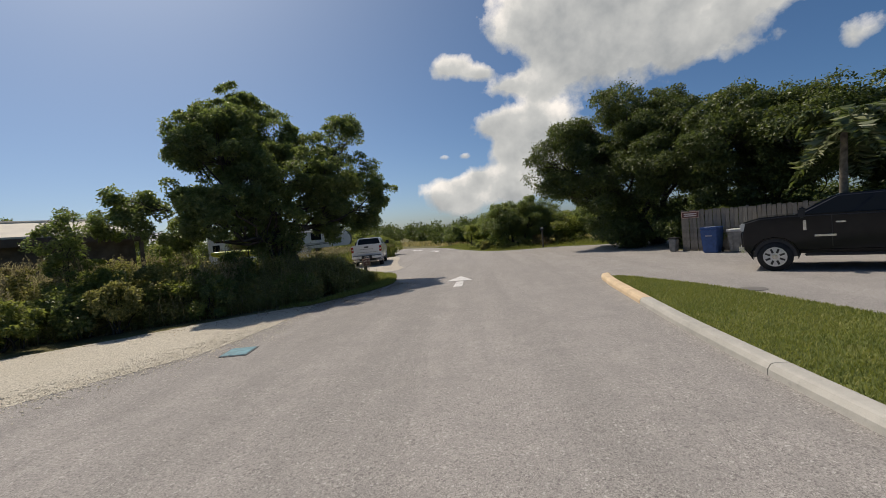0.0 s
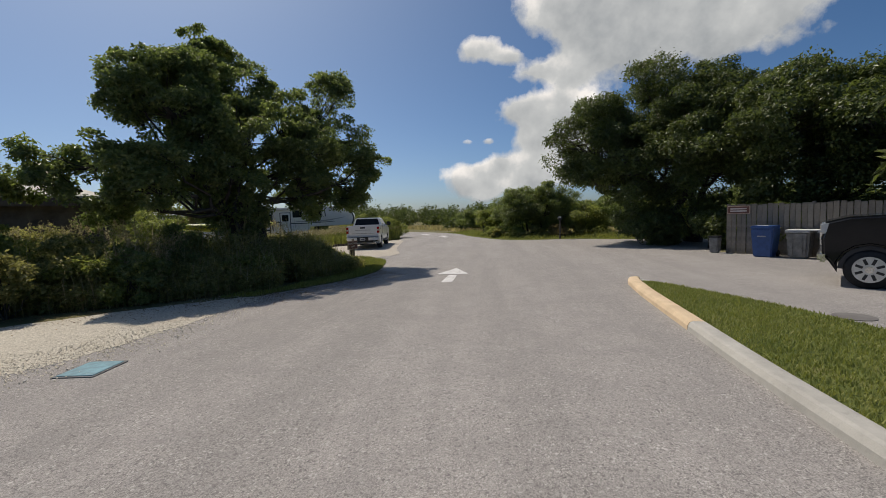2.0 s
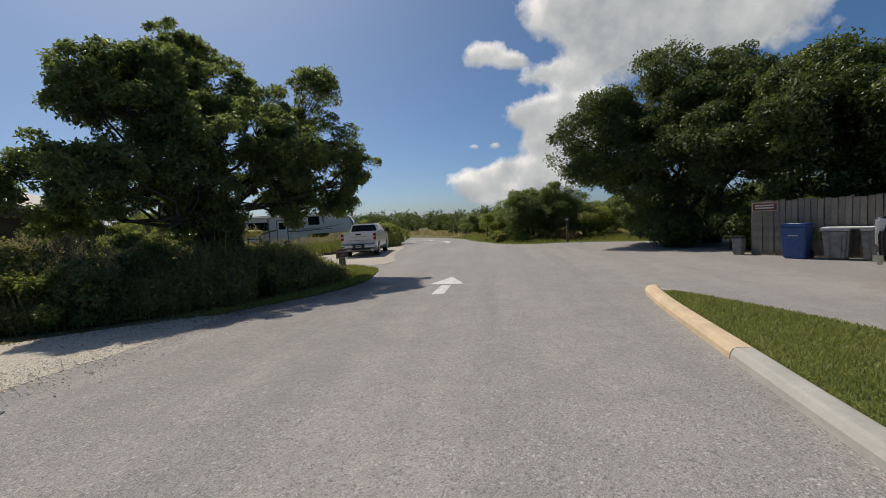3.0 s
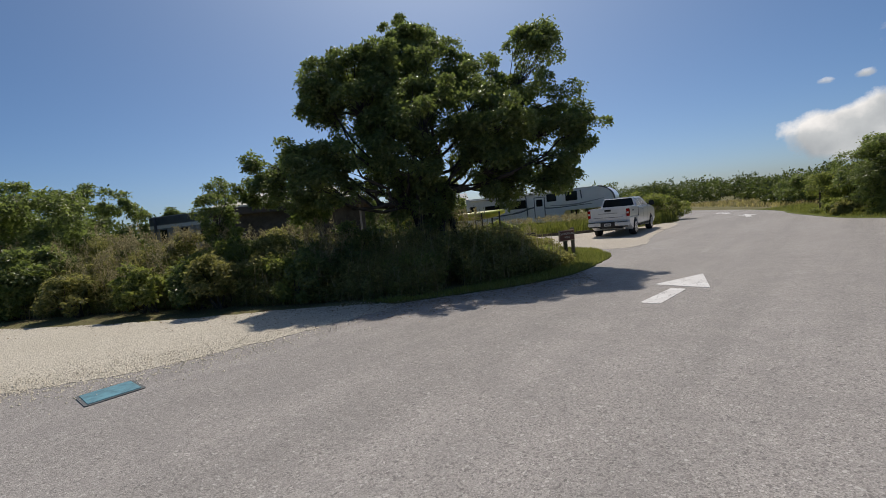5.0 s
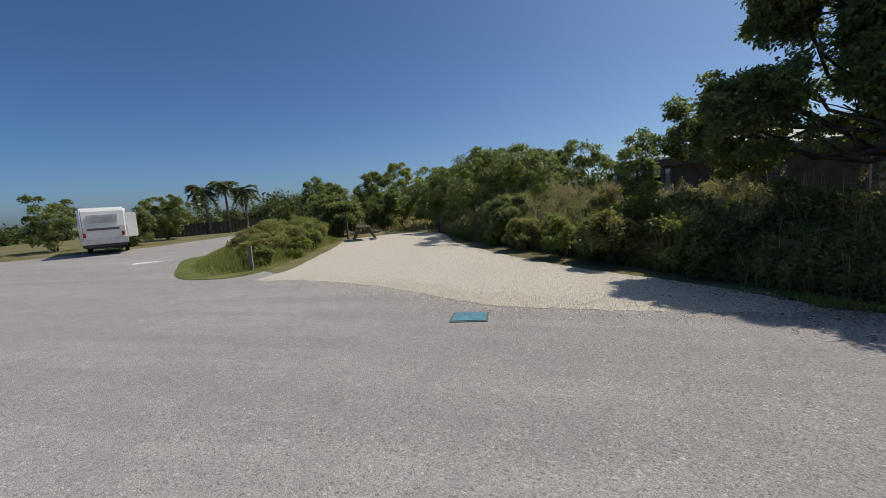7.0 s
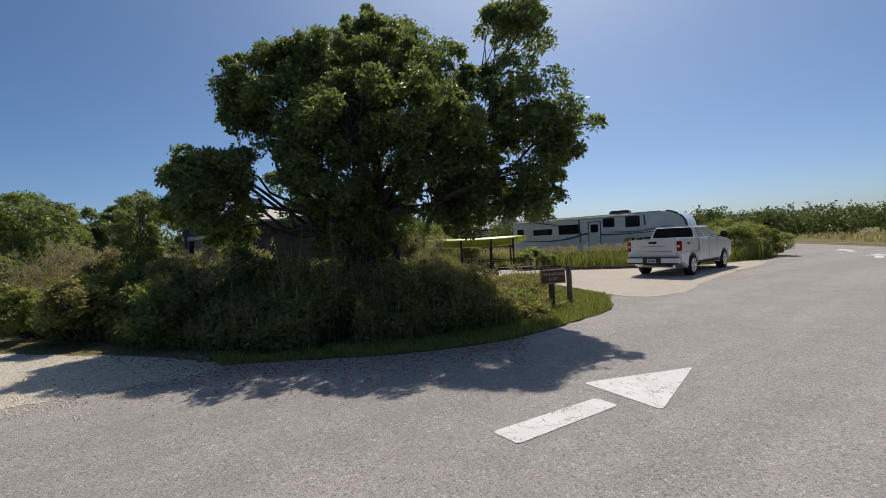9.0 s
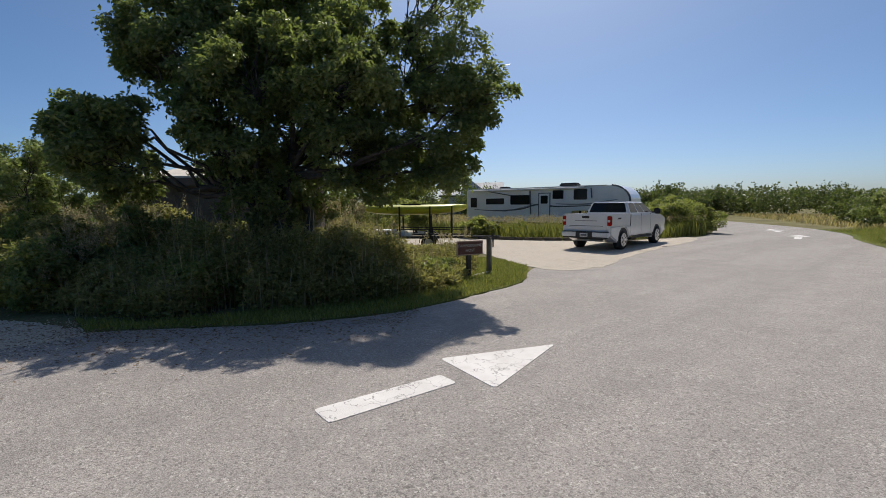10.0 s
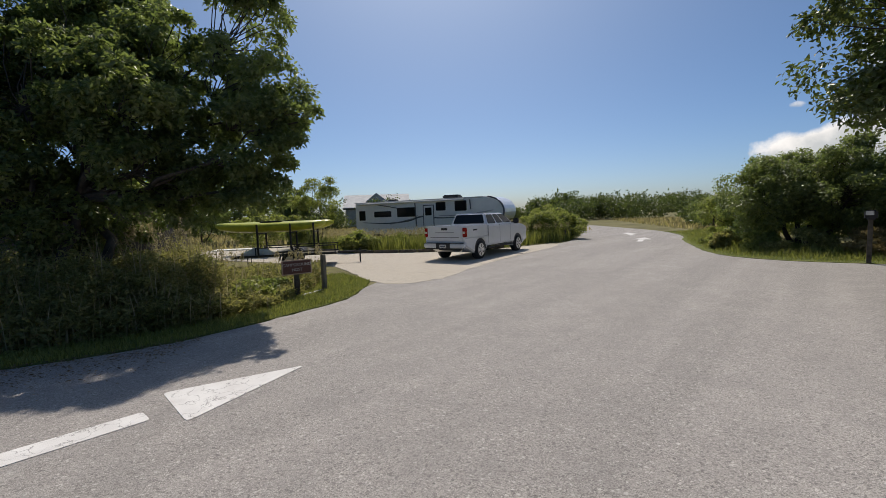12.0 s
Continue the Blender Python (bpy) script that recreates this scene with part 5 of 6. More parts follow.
part("air_conditioner", boxed((-1.6, 5.9, 3.14), (-0.8, 6.9, 3.42), 0.08), BLACK_PLASTIC, rv, "dark rooftop air conditioner")
part("roof_vent", boxed((-1.5, 1.9, 3.14), (-1.0, 2.5, 3.32), 0.05), BLACK_PLASTIC, rv)
for y in (2.2, 3.2):
    for x in (-0.2, -2.2):
        part("wheel", cyl(0.36, -0.12, 0.12, "x", 28, 0.03, (x, y, 0.36)), RUBBER, rv)
part("landing_leg", boxed((-0.5, 7.2, 0.0), (-0.4, 7.3, 1.5), 0.01), BLACK_PLASTIC, rv)
part("landing_leg", boxed((-2.0, 7.2, 0.0), (-1.9, 7.3, 1.5), 0.01), BLACK_PLASTIC, rv)
part("chassis", boxed((-2.2, 0.3, 0.45), (-0.2, 6.6, 0.64), 0.02), BLACK_PLASTIC, rv)
tagged(rv, "white fifth-wheel camper with dark windows and swoosh stripes", "camper")

# grey motorhome behind the scrub
mh = empty("motorhome", (-27.65, 12.0, 0), -68.6)
mh.scale = (1, 0.58, 1.1)
part("body", prism([(0, .5), (10.4, .5), (10.5, 1.0), (10.4, 2.9), (10.2, 3.0), (0.1, 3.0), (0, 2.9)], -2.4, 0, 0, 0.05), paint("motorhome_grey", (0.30, 0.29, 0.275), 0.5, 0, 0.1), mh)
part("stripe_band", boxed((-0.004, 0.03, 2.35), (0.01, 10.3, 2.52)), SHELL, mh, "pale stripe")
part("stripe_band", boxed((-0.004, 0.03, 2.56), (0.01, 10.3, 2.95)), SWOOSH, mh)
stripe([(1.2, 1.3), (3.4, 1.6), (5.0, 2.1), (7.6, 1.9)], 0.008, 0.25, SHELL, mh)
stripe([(2.2, 1.0), (4.4, 1.2), (6.2, 1.7), (8.0, 1.5)], 0.008, 0.2, SWOOSH, mh)
for y0, y1 in ((1.6, 2.6), (4.6, 5.8), (7.6, 9.0)):
    side_window(mh, 0.0, y0, y1, 1.6, 2.25)
part("awning_arm", rod([(0.06, 1.05, 3.0), (0.06, 1.05, 1.5)], 0.09), SWOOSH, mh, "dark folded awning arm")
for y in (1.8, 6.8):
    part("wheel", cyl(0.42, -0.13, 0.13, "x", 28, 0.03, (-0.18, y, 0.42)), RUBBER, mh)
    part("wheel", cyl(0.42, -0.13, 0.13, "x", 28, 0.03, (-2.22, y, 0.42)), RUBBER, mh)
part("chassis", boxed((-2.2, 0.3, 0.3), (-0.2, 7.8, 0.52), 0.02), BLACK_PLASTIC, mh)
tagged(mh, "grey motorhome with a pale stripe behind tall scrub", "motorhome")

# white camper trailer by the side road, rear to the camera
tc = empty("camper_trailer")
part("body", prism([(0.12, .75), (7.5, .75), (7.7, 1.1), (7.4, 3.1), (0.35, 3.3), (0.12, 3.05), (0.0, 2.0)], -1.2, 1.2, 0, 0.12, 3), SHELL, tc)
tc.matrix_world = pose(-17.2, -18.8, 0, 0, 0, 142)
part("rear_panel", boxed((-0.75, -0.03, 2.25), (0.75, 0.08, 2.8), 0.02), CREAM, tc)
for z in (2.62, 2.42):
    part("lettering_bar", boxed((-0.5, -0.04, z - 0.05), (0.5, -0.02, z + 0.05)), STRIPE, tc)
part("rear_stripe", boxed((-0.8, -0.02, 1.75), (0.8, 0.06, 1.9), 0.01), SWOOSH, tc)
part("bumper", boxed((-1.1, -0.1, 0.6), (1.1, 0.1, 0.78), 0.03), BLACK_PLASTIC, tc)
part("skirt", boxed((-1.15, -0.01, 0.78), (1.15, 0.13, 1.2), 0.02), CREAM, tc)
for s in (-1, 1):
    stripe([(0.0, 0)] * 0 + [(0.1, 2.9), (0.14, 2.5), (0.5, 2.1)], s * 1.205, 0.1, SWOOSH, tc)
    part("tail_lamp", boxed((s * 0.95 - 0.07, -0.03, 1.3), (s * 0.95 + 0.07, 0.05, 1.6), 0.02), RED_LAMP, tc)
    for y in (3.6, 4.5):
        part("wheel", cyl(0.34, -0.11, 0.11, "x", 28, 0.03, (s * 1.02, y, 0.34)), RUBBER, tc)
tc.scale = (1, 1, 0.9)
part("slide_out", boxed((1.15, 2.0, 1.1), (1.75, 5.2, 2.9), 0.05), SHELL, tc, "extended slide-out room")
side_window(tc, 1.76, 2.6, 4.4, 1.8, 2.5)
part("ladder", rod([(-1.0, -0.06, 1.2), (-1.0, -0.06, 3.2)], 0.02), CHROME, tc)
part("hitch", boxed((-0.06, 7.6, 0.45), (0.06, 9.0, 0.6), 0.01), BLACK_PLASTIC, tc)
part("chassis", boxed((-1.0, 0.3, 0.5), (1.0, 7.4, 0.77), 0.02), BLACK_PLASTIC, tc)
part("jack", boxed((-0.05, 8.4, 0.0), (0.05, 8.5, 0.6), 0.01), BLACK_PLASTIC, tc)
tagged(tc, "white travel camper with a slide-out on a roadside pitch", "camper")


def house(name, at, turn, L, W, eave, ridge, wall, label):
    h = empty(name, at, turn)
    part("wall", boxed((-L / 2 + .4, -W / 2 + .4, 0), (L / 2 - .4, W / 2 - .4, eave)), wall, h)
    for s in (-1, 1):
        part("roof", prism([(s * (W / 2 + .1), eave - 0.1), (0, ridge), (0, ridge + 0.08), (s * (W / 2 + .1), eave)], -L / 2, L / 2, 0), METAL_ROOF, h, "pale metal roof")
        part("fascia", boxed((-L / 2, s * W / 2 - 0.03, eave - 0.32), (L / 2, s * W / 2 + 0.03, eave - 0.1)), paint("fascia_brown", (0.11, 0.08, 0.06), 0.7), h)
    for x in np.arange(-L / 2 + 0.3, L / 2, 0.6):
        for s in (-1, 1):
            part("roof_seam", rod([(x, s * (W / 2 + .08), eave + 0.02), (x, 0, ridge + 0.1)], 0.02, 5), METAL_ROOF, h)
    for s in (-1, 1):
        part("gable_end", prism([(-W / 2 + .4, eave - .01), (W / 2 - .4, eave - .01), (0, ridge - 0.05)], *sorted((s * (L / 2 - .5), s * (L / 2 - .45))), 0), wall, h)
    return tagged(h, label, "building")


DARK_WALL = paint("brown_wall", (0.13, 0.105, 0.085), 0.8, 0, 0.2)


def pavilion(at, turn, L, W, eave, ridge):
    """A low building under a hipped roof, each slope a part."""
    h = empty("pavilion", at, turn)
    part("wall", boxed((-L / 2 + .5, -W / 2 + .5, 0), (L / 2 - .5, W / 2 - .5, eave - 0.05)), DARK_WALL, h)
    a, b, c = L / 2, W / 2, (L - W) / 2 + 0.8
    corner = [(-a, -b), (a, -b), (a, b), (-a, b)]
    for i, top in enumerate((((-c, 0), (c, 0)), ((c, 0),), ((c, 0), (-c, 0)), ((-c, 0),))):
        p, q = corner[i], corner[(i + 1) % 4]
        ring = [(*p, eave), (*q, eave)] + [(*t, ridge) for t in reversed(top)]
        bm = bmesh.new()
        lo = [bm.verts.new(Vector(v) - Vector((0, 0, 0.08))) for v in ring]
        hi = [bm.verts.new(v) for v in ring]
        bm.faces.new(hi), bm.faces.new(lo[::-1])
        for n in range(len(ring)):
            m = (n + 1) % len(ring)
            bm.faces.new((lo[n], lo[m], hi[m], hi[n]))
        bmesh.ops.recalc_face_normals(bm, faces=bm.faces)
        part("roof", bm, CREAM_ROOF, h, "pale cream roof slope")
    brown = paint("fascia_brown", (0.11, 0.08, 0.06), 0.7)
    for s in (-1, 1):
        part("fascia", boxed((-a, s * b - 0.03, eave - 0.42), (a, s * b + 0.03, eave - 0.085)), brown, h)
        part("fascia", boxed((s * a - 0.03, -b + 0.035, eave - 0.42), (s * a + 0.03, b - 0.035, eave - 0.085)), brown, h)
    for x in (-a + .3, 0, a - .3):
        part("roof_post", boxed((x - .08, -b + .12, 0), (x + .08, -b + .28, eave - 0.4), 0.01), DARK_WALL, h)
    part("ridge_cap", rod([(-c, 0, ridge + 0.02), (c, 0, ridge + 0.02)], 0.07, 6), CREAM_ROOF, h)
    return tagged(h, "low brown building with a pale cream hipped roof", "building")


CREAM_ROOF = paint("cream_roof", (0.66, 0.61, 0.52), 0.75, 0.0, 0.06, 1.5, 0.05, 0.2)
pavilion((-19.3, 17.4, 0), 53, 7.6, 5.2, 3.2, 3.95)
gb = house("house", (-53.0, 61.0, 0), 50, 11, 8, 3.4, 5.5, CREAM, "distant building with a white seamed metal roof and dormer")
part("dormer", prism([(-1.8, 4.3), (1.8, 4.3), (0, 5.7)], -3.8, -1.2, 1), STRIPE, gb, "grey gable dormer")
house("shed", (-44.5, -45.0, 0), 45, 5, 4, 1.6, 2.4, CREAM, "far low building with a pale metal roof")

# ---- posts, signs and small things ----
SIGN_BROWN = paint("sign_brown", (0.15, 0.058, 0.042), 0.65, 0, 0.12, 8)
SIGN_EDGE = paint("sign_edge", (0.50, 0.36, 0.27), 0.7)
SIGN_WHITE = paint("sign_lettering", (0.62, 0.55, 0.5), 0.7)


def words(text, size, at, m, parent, name="lettering"):
    c = bpy.data.curves.new(name, "FONT")
    c.body, c.size, c.align_x, c.align_y, c.extrude = text, size, "CENTER", "CENTER", 0.002
    ob = bpy.data.objects.new(name, c)
    scene.collection.objects.link(ob)
    bpy.context.view_layer.update()
    me = bpy.data.meshes.new_from_object(ob.evaluated_get(bpy.context.evaluated_depsgraph_get()))
    bpy.data.objects.remove(ob)
    me.transform(m @ Matrix.Translation(at))
    me.materials.clear()
    me.materials.append(SIGN_WHITE)
    out = new(name, me)
    out.parent = parent
    return out


sg = empty("camp_sign", (-4.55, 19.42, 0.02), 76)
part("post", boxed((-0.06, 0.02, -0.1), (0.06, 0.12, 0.8), 0.012), DARK_WOOD, sg, "dark timber post")
bd = part("board", boxed((-0.36, -0.03, 0.57), (0.36, 0.02, 0.93), 0.008), SIGN_EDGE, sg, "pale-edged sign board")
part("face", boxed((-0.335, -0.034, 0.595), (0.335, -0.02, 0.905), 0.004), SIGN_BROWN, bd, "brown sign face")
up = Matrix.Rotation(radians(90), 4, "X")
words("CAMPGROUND", 0.098, (0, 0.81, 0.035), up, bd)
words("HOST", 0.098, (0, 0.69, 0.035), up, bd)
tagged(sg, "brown wooden campground host sign on a short post", "sign")


def post(at, w, h, material, label, turn=0):
    p = empty("post", (*at, 0), turn)
    part("shaft", boxed((-w / 2, -w / 2, -0.1), (w / 2, w / 2, h), 0.012), material, p)
    return tagged(p, label, "post", "marker posts")


post((-4.82, 20.33), 0.11, 0.98, WOOD, "weathered square timber post on a grass corner", 12)
post((-7.0, 38.6), 0.13, 0.75, DARK_WOOD, "short dark timber post at the bend of the road", 5)
post((-9.35, -1.55), 0.12, 0.85, WOOD, "grey timber marker post in corner turf", 20)
post((-18.2, 7.0), 0.14, 2.25, WOOD, "tall pale timber post among scrub", 10)
post((-22.3, 1.5), 0.16, 1.15, WOOD, "grey service post beside a gravel pitch", 15)
post((-22.9, 1.2), 0.13, 0.95, DARK_WOOD, "dark service post beside a gravel pitch", 30)
post((-20.9, -4.1), 0.09, 1.6, DARK_WOOD, "slim dark pole beside a picnic table", 0)
post((0.6, 40.2), 0.08, 1.3, DARK_WOOD, "slim dark pole beside the road", 0)
pipe = tagged(part("pvc_pipe", rod([(-4.55, 19.52, 0.05), (-4.72, 20.2, 0.06)], 0.022), paint("pipe_white", (0.7, 0.69, 0.66), 0.5), None), "short white plastic pipe lying on the grass", "pipe")
mb = empty("box_post", (6.0, 32.0, 0))
part("post", boxed((-0.055, -0.055, -0.1), (0.055, 0.055, 1.32), 0.01), DARK_WOOD, mb)
bx = part("box", boxed((-0.14, -0.22, 1.32), (0.14, 0.2, 1.6), 0.05), BLACK_PLASTIC, mb, "dark box with a rounded top")
part("flap", boxed((-0.13, -0.235, 1.45), (0.06, -0.215, 1.58), 0.01), CLEAR_LAMP, bx, "pale flap")
tagged(mb, "dark box on a timber post on a grass verge", "box")

# fence
FENCE_AT = (10.6, 20.15)
fence = empty("fence", (*FENCE_AT, 0), -49.5)
fence.scale = (1.1,) * 3
tagged(fence, "weathered grey plank fence before dark trees", "fence")
rf = random.Random(5)
plank = {}
for i in range(48):
    h = 1.74 + rf.uniform(-0.02, 0.02)
    key = round(h * 50)
    if key not in plank:
        me = bpy.data.meshes.new("board")
        bm = boxed((0.0, -0.011, 0.03), (0.138, 0.011, key / 50), 0.004)
        bm.to_mesh(me), bm.free()
        me.materials.append(WOOD)
        plank[key] = me
    ob = new("board", plank[key])
    ob.parent = fence
    ob.location = (i * 0.152, -0.016 if i % 2 else 0.014, 0)
for z in (0.35, 0.95, 1.5):
    part("rail", boxed((0, 0.027, z), (7.3, 0.06, z + 0.09), 0.005), WOOD, fence)
for x in (0.0, 2.4, 4.8, 7.2):
    part("fence_post", boxed((x - 0.05, 0.062, -0.1), (x + 0.05, 0.15, 1.78), 0.008), WOOD, fence)
fs = empty("fence_sign", (*FENCE_AT, 0), -49.5)
fs.scale = (1.1,) * 3
part("board", boxed((0.02, -0.055, 1.42), (0.72, -0.028, 1.70), 0.006), SIGN_EDGE, fs)
part("face", boxed((0.045, -0.06, 1.445), (0.695, -0.05, 1.675), 0.004), SIGN_BROWN, fs, "brown sign face")
for z in (1.60, 1.52):
    part("lettering_bar", boxed((0.12, -0.064, z - 0.022), (0.62, -0.058, z + 0.022)), SIGN_WHITE, fs)
tagged(fs, "small brown sign with two lines fixed to a fence", "sign")

BIN_BLUE = paint("bin_blue", (0.03, 0.09, 0.26), 0.45, 0, 0.12, 6)
BIN_GREY = paint("bin_grey", (0.22, 0.215, 0.20), 0.55, 0, 0.2, 6)
WHITE_BOARD = paint("white_board", (0.72, 0.71, 0.68), 0.6)


def tub(w0, d0, w1, d1, h, bevel=0.03):
    bm = bmesh.new()
    vs = [bm.verts.new((sx * w / 2, sy * d / 2, z)) for w, d, z in ((w0, d0, 0), (w1, d1, h)) for sx, sy in ((-1, -1), (1, -1), (1, 1), (-1, 1))]
    bm.faces.new(vs[3::-1]), bm.faces.new(vs[4:])
    for i in range(4):
        bm.faces.new((vs[i], vs[(i + 1) % 4], vs[4 + (i + 1) % 4], vs[4 + i]))
    bmesh.ops.recalc_face_normals(bm, faces=bm.faces)
    bmesh.ops.bevel(bm, geom=bm.edges[:], offset=bevel, segments=2, affect="EDGES")
    return bm


def along(d, off):
    a = radians(-49.5)
    return (FENCE_AT[0] + d * 1.1 * math.cos(a) + off * math.sin(a), FENCE_AT[1] + d * 1.1 * math.sin(a) - off * math.cos(a), 0.012)


wb = empty("wheelie_bin", along(1.35, 0.6), -49.5)
wb.scale = (1.1,) * 3
part("tub", tub(0.5, 0.52, 0.62, 0.68, 0.92), BIN_BLUE, wb)
part("lid", boxed((-0.33, -0.36, 0.92), (0.33, 0.36, 1.02), 0.04), BIN_BLUE, wb)
part("lid_label", boxed((-0.15, -0.30, 1.019), (0.15, -0.10, 1.026), 0.002), WHITE_BOARD, wb, "white lid label")
part("front_bar", boxed((-0.12, -0.335, 0.66), (0.12, -0.318, 0.70)), STRIPE, wb)
part("handle", rod([(-0.25, 0.40, 0.9), (0.25, 0.40, 0.9)], 0.018), BIN_BLUE, wb)
for s in (-1, 1):
    part("wheel", cyl(0.1, -0.03, 0.03, "x", 20, 0.01, (s * 0.27, 0.24, 0.1)), RUBBER, wb)
tagged(wb, "blue plastic wheelie bin with a pale lid label", "bin", "bins by the fence")
for d, off in ((2.25, 0.55), (3.05, 0.55)):
    c = empty("trash_can", along(d, off), -49.5)
    c.scale = (1.1,) * 3
    part("tub", tub(0.48, 0.48, 0.60, 0.60, 0.84, 0.06), BIN_GREY, c)
    part("rim", boxed((-0.32, -0.32, 0.80), (0.32, 0.32, 0.86), 0.02), STRIPE, c)
    for s in (-1, 1):
        part("rib", boxed((s * 0.12 - 0.015, -0.292, 0.1), (s * 0.12 + 0.015, -0.262, 0.78), 0.005), BIN_GREY, c)
    tagged(c, "grey plastic trash can standing against a fence", "bin", "bins by the fence")
bdp = along(2.65, 0.55)
tagged(part("board", boxed((-0.78, -0.34, 0.0), (0.78, 0.34, 0.035), 0.006, pose(bdp[0], bdp[1], 0.962, 0, 0, -49.5)), WHITE_BOARD, None), "white board lying across two trash cans", "board")
sb = empty("small_bin", along(-0.35, 0.1), -49.5)
part("tub", tub(0.3, 0.3, 0.36, 0.36, 0.62, 0.04), BIN_GREY, sb)
part("lid", boxed((-0.2, -0.2, 0.62), (0.2, 0.2, 0.68), 0.02), BLACK_PLASTIC, sb)
tagged(sb, "small grey bin beside the end of a fence", "bin", "bins by the fence")

# kayak trailer
KAYAK = paint("kayak_yellow", (0.44, 0.46, 0.035), 0.35, 0, 0.1, 5)
kt = empty("boat_trailer", (-11.6, 22.75, 0), math.degrees(math.atan2(3.7, 2.8)))
for s in (-1, 1):
    part("side_rail", boxed((-1.9, s * 0.75 - 0.03, 0.48), (2.1, s * 0.75 + 0.03, 0.56), 0.008), BLACK_PLASTIC, kt)
    part("top_rail", boxed((-1.0, s * 0.75 - 0.02, 0.82), (2.1, s * 0.75 + 0.02, 0.86), 0.006), BLACK_PLASTIC, kt)
    for x in (-1.0, 0.4, 2.05):
        part("stanchion", boxed((x - 0.02, s * 0.75 - 0.02, 0.5), (x + 0.02, s * 0.75 + 0.02, 0.86), 0.004), BLACK_PLASTIC, kt)
    w = part("wheel", cyl(0.31, -0.1, 0.1, "y", 28, 0.03, (0.3, s * 0.95, 0.31)), RUBBER, kt)
    part("rim", cyl(0.17, -0.11, 0.11, "y", 20, 0.01, (0.3, s * 0.95, 0.31)), STRIPE, w)
    part("mudguard", prism([(0.3 + c, 0.31 + d) for c, d in [(0.40 * math.cos(radians(a)), 0.40 * math.sin(radians(a))) for a in range(0, 181, 15)] + [(0.37 * math.cos(radians(a)), 0.37 * math.sin(radians(a))) for a in range(180, -1, -15)]], *sorted((s * 0.84, s * 1.08)), 1), BLACK_PLASTIC, kt)
part("deck", boxed((-1.9, -0.72, 0.46), (2.1, 0.72, 0.5), 0.005), DARK_WOOD, kt)
part("tongue", boxed((2.1, -0.04, 0.44), (3.3, 0.04, 0.52), 0.01), BLACK_PLASTIC, kt)
part("jack", boxed((3.0, -0.03, 0.0), (3.06, 0.03, 0.6), 0.005), BLACK_PLASTIC, kt)
for x in (-0.9, 0.35, 1.25):
    rk = part("rack_post", boxed((x - 0.035, -0.78, 0.5), (x + 0.035, -0.72, 1.78), 0.006), BLACK_PLASTIC, kt)
    part("rack_bar", boxed((x - 0.03, -0.8, 1.38), (x + 0.03, 0.8, 1.43), 0.006), BLACK_PLASTIC, rk)
    part("rack_post", boxed((x - 0.035, 0.72, 0.5), (x + 0.035, 0.78, 1.78), 0.006), BLACK_PLASTIC, kt)
tagged(kt, "black boat trailer with a tall rack on gravel", "trailer")


def kayak(at, turn, L, w):
    bm = bmesh.new()
    rings, n, m = [], 22, 14
    for i in range(n + 1):
        t = i / n * 2 - 1
        k = max(0.02, (1 - abs(t) ** 4.5) ** 0.7)
        rings.append([bm.verts.new((t * L / 2, math.cos(2 * math.pi * j / m) * w / 2 * k, 0.17 + 0.06 * abs(t) ** 3 + math.sin(2 * math.pi * j / m) * (0.17 if math.sin(2 * math.pi * j / m) < 0 else 0.12) * (0.3 + 0.7 * k))) for j in range(m)])
    for a, b in zip(rings, rings[1:]):
        for j in range(m):
            bm.faces.new((a[j], b[j], b[(j + 1) % m], a[(j + 1) % m]))
    bm.faces.new(rings[0]), bm.faces.new(rings[-1])
    bmesh.ops.recalc_face_normals(bm, faces=bm.faces)
    e = empty("kayak", at, turn)
    e.scale = (1, 1.15, 1.5)
    part("hull", bm, KAYAK, e, "", True)
    part("cockpit_rim", prism(rounded([(-0.45, -0.2), (0.45, -0.2), (0.45, 0.2), (-0.45, 0.2)], 0.18, 6), 0.27, 0.31, 2, 0.01), BLACK_PLASTIC, e)
    return tagged(e, "bright yellow kayak lying on a trailer rack", "kayak", "kayaks on the rack")


kt_turn = math.degrees(math.atan2(3.7, 2.8))
kayak((-11.75, 22.3, 1.43), kt_turn, 4.3, 0.78)
kayak((-12.15, 23.0, 1.43), kt_turn + 1, 4.2, 0.66)
tarp = empty("tarp_bundle", (-12.3, 21.9, 0.5), kt_turn)
bm = bmesh.new()
bmesh.ops.create_icosphere(bm, subdivisions=3, radius=1)
for v in bm.verts:
    v.co = Vector((v.co.x * 0.6, v.co.y * 0.45, max(v.co.z, -0.02) * 0.3)) * (1 + 0.25 * noise.noise(v.co * 2.2))
part("cover", bm, WHITE_BOARD, tarp, "crumpled white tarp")
tagged(tarp, "crumpled white tarp bundle on a trailer deck", "tarp")
ft = empty("folding_table", (-13.5, 21.4, 0), kt_turn)
part("top", boxed((-0.75, -0.38, 0.72), (0.75, 0.38, 0.76), 0.01), WHITE_BOARD, ft, "white plastic top")
for sx in (-1, 1):
    for sy in (-1, 1):
        part("leg", rod([(sx * 0.6, sy * 0.3, 0), (sx * 0.6, sy * 0.3, 0.72)], 0.016), BLACK_PLASTIC, ft)
tagged(ft, "white folding table beside a boat trailer", "table")

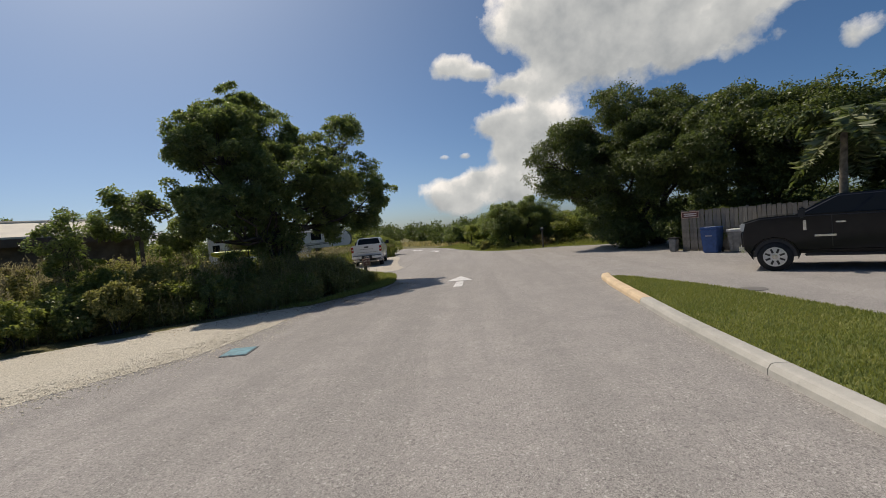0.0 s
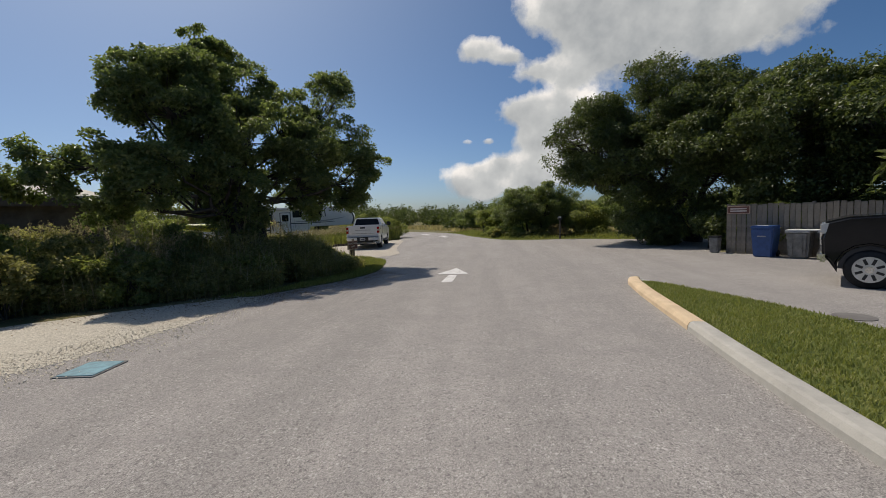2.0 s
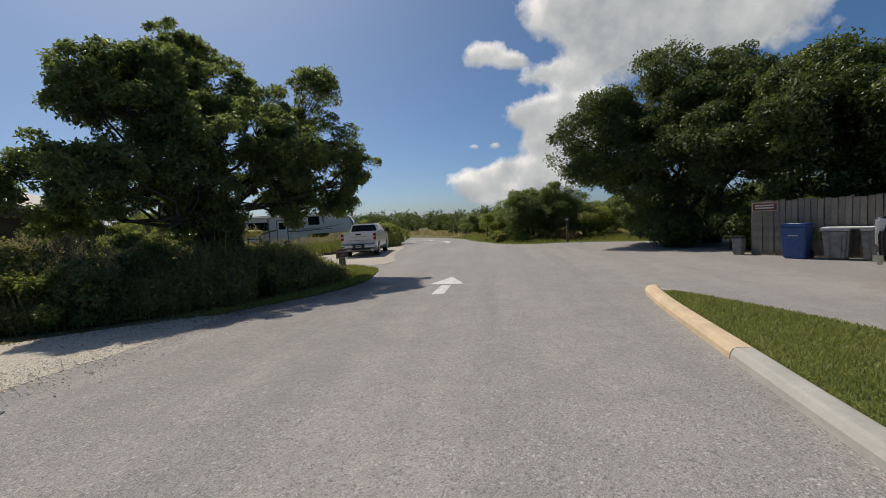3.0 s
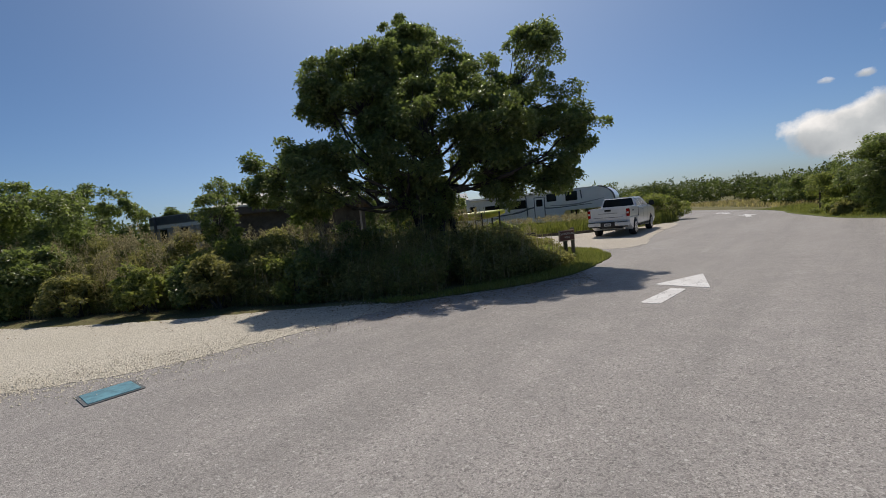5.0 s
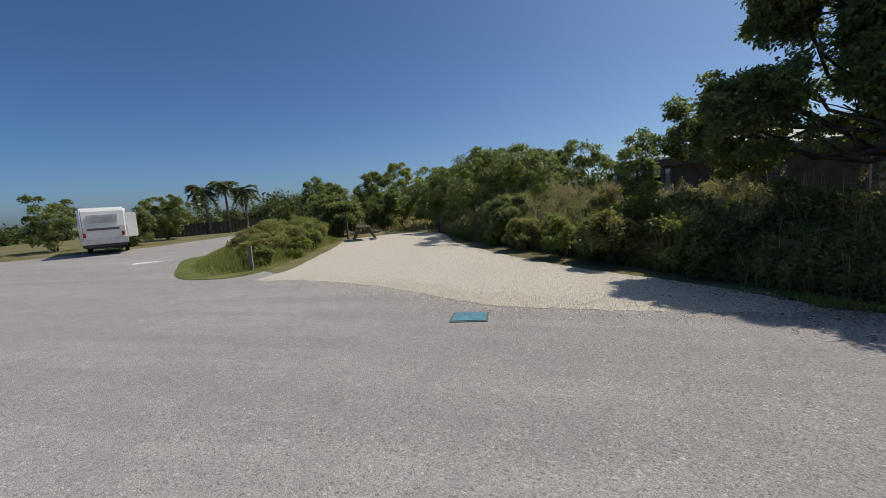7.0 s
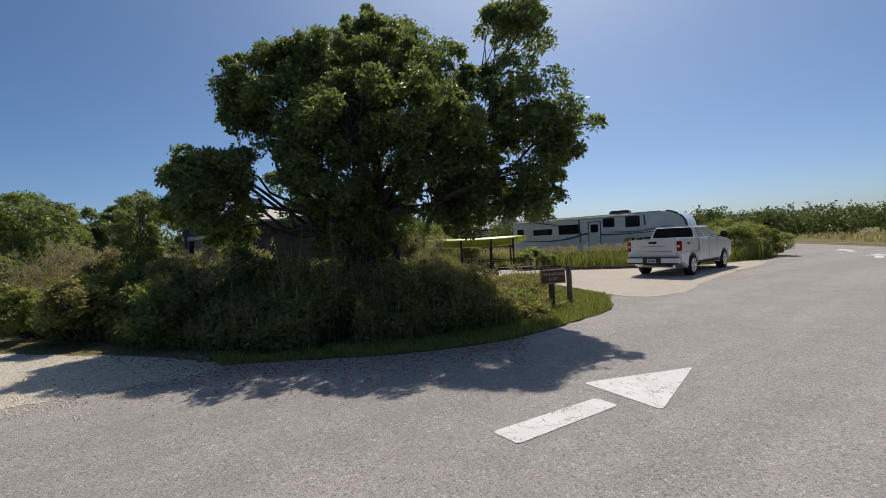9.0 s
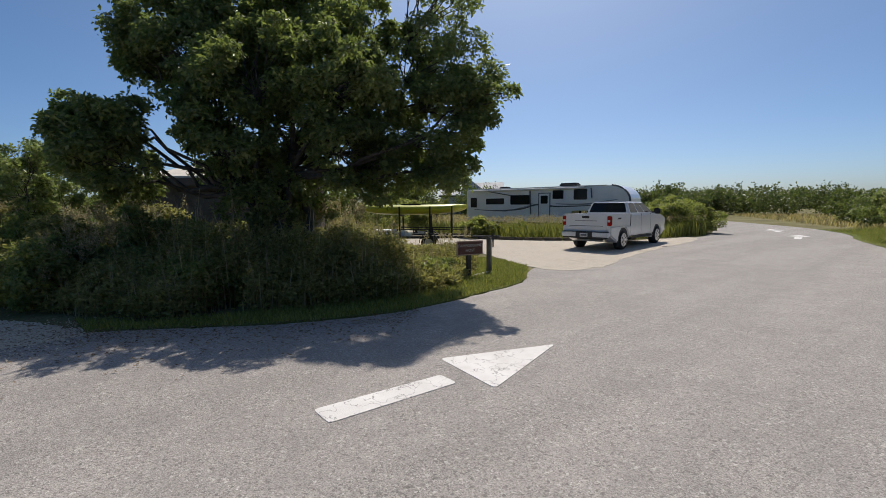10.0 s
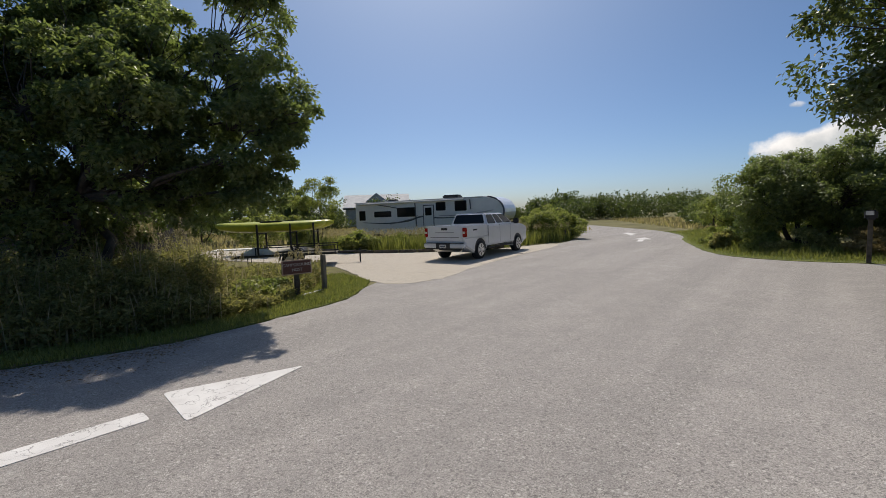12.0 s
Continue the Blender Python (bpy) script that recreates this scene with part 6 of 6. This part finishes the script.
# timber edging of the host's drive
EDGE = smooth_line([(-13.4, 27.5), (-11.2, 28.6), (-9.7, 29.8), (-8.4, 31.4), (-7.7, 33.0)], 2)
for a, b in zip(EDGE, EDGE[1:]):
    d = math.degrees(math.atan2(b[1] - a[1], b[0] - a[0]))
    L = math.hypot(b[0] - a[0], b[1] - a[1])
    tagged(part("edging_log", boxed((0.02, -0.08, 0), (L - 0.02, 0.08, 0.17), 0.03, pose(a[0], a[1], 0, 0, 0, d)), DARK_WOOD, None), "dark timber log edging a gravel drive", "edging", "drive edging")

# picnic table
pt = empty("picnic_table", (-19.9, -2.5, 0.02), 30)
for i in range(5):
    part("top_plank", boxed((-0.95, -0.36 + i * 0.148, 0.72), (0.95, -0.36 + i * 0.148 + 0.138, 0.76), 0.006), DARK_WOOD, pt)
for s in (-1, 1):
    part("bench", boxed((-0.95, s * 0.72 - 0.14, 0.42), (0.95, s * 0.72 + 0.14, 0.46), 0.006), DARK_WOOD, pt)
    part("bearer", boxed((s * 0.65 - 0.03, -0.8, 0.36), (s * 0.65 + 0.03, 0.8, 0.42), 0.004), DARK_WOOD, pt)
    for q in (-1, 1):
        part("leg", rod([(s * 0.65, q * 0.62, 0), (s * 0.65, q * 0.22, 0.72)], 0.045, 6), DARK_WOOD, pt)
tagged(pt, "weathered brown picnic table at the end of a gravel pitch", "picnic table")

# far plank wall by the palms
fw = empty("fence", (-36.9, -31.7, 0), 132)
for i in range(30):
    part("board", boxed((i * 0.42 - 6, -0.02, 0.0), (i * 0.42 - 5.6, 0.02, 1.35), 0.004), DARK_WOOD, fw)
for z in (0.3, 1.0):
    part("rail", boxed((-6, 0.025, z), (6.6, 0.065, z + 0.08)), DARK_WOOD, fw)
tagged(fw, "far brown plank fence near palms", "fence")

# drain cover in the drive
dc = tagged(part("drain_cover", cyl(0.28, 0.0, 0.018, "z", 28, 0.004, (7.05, 9.6, 0.006)), paint("iron", (0.16, 0.15, 0.14), 0.8), None), "round dark iron cover in asphalt", "drain cover")
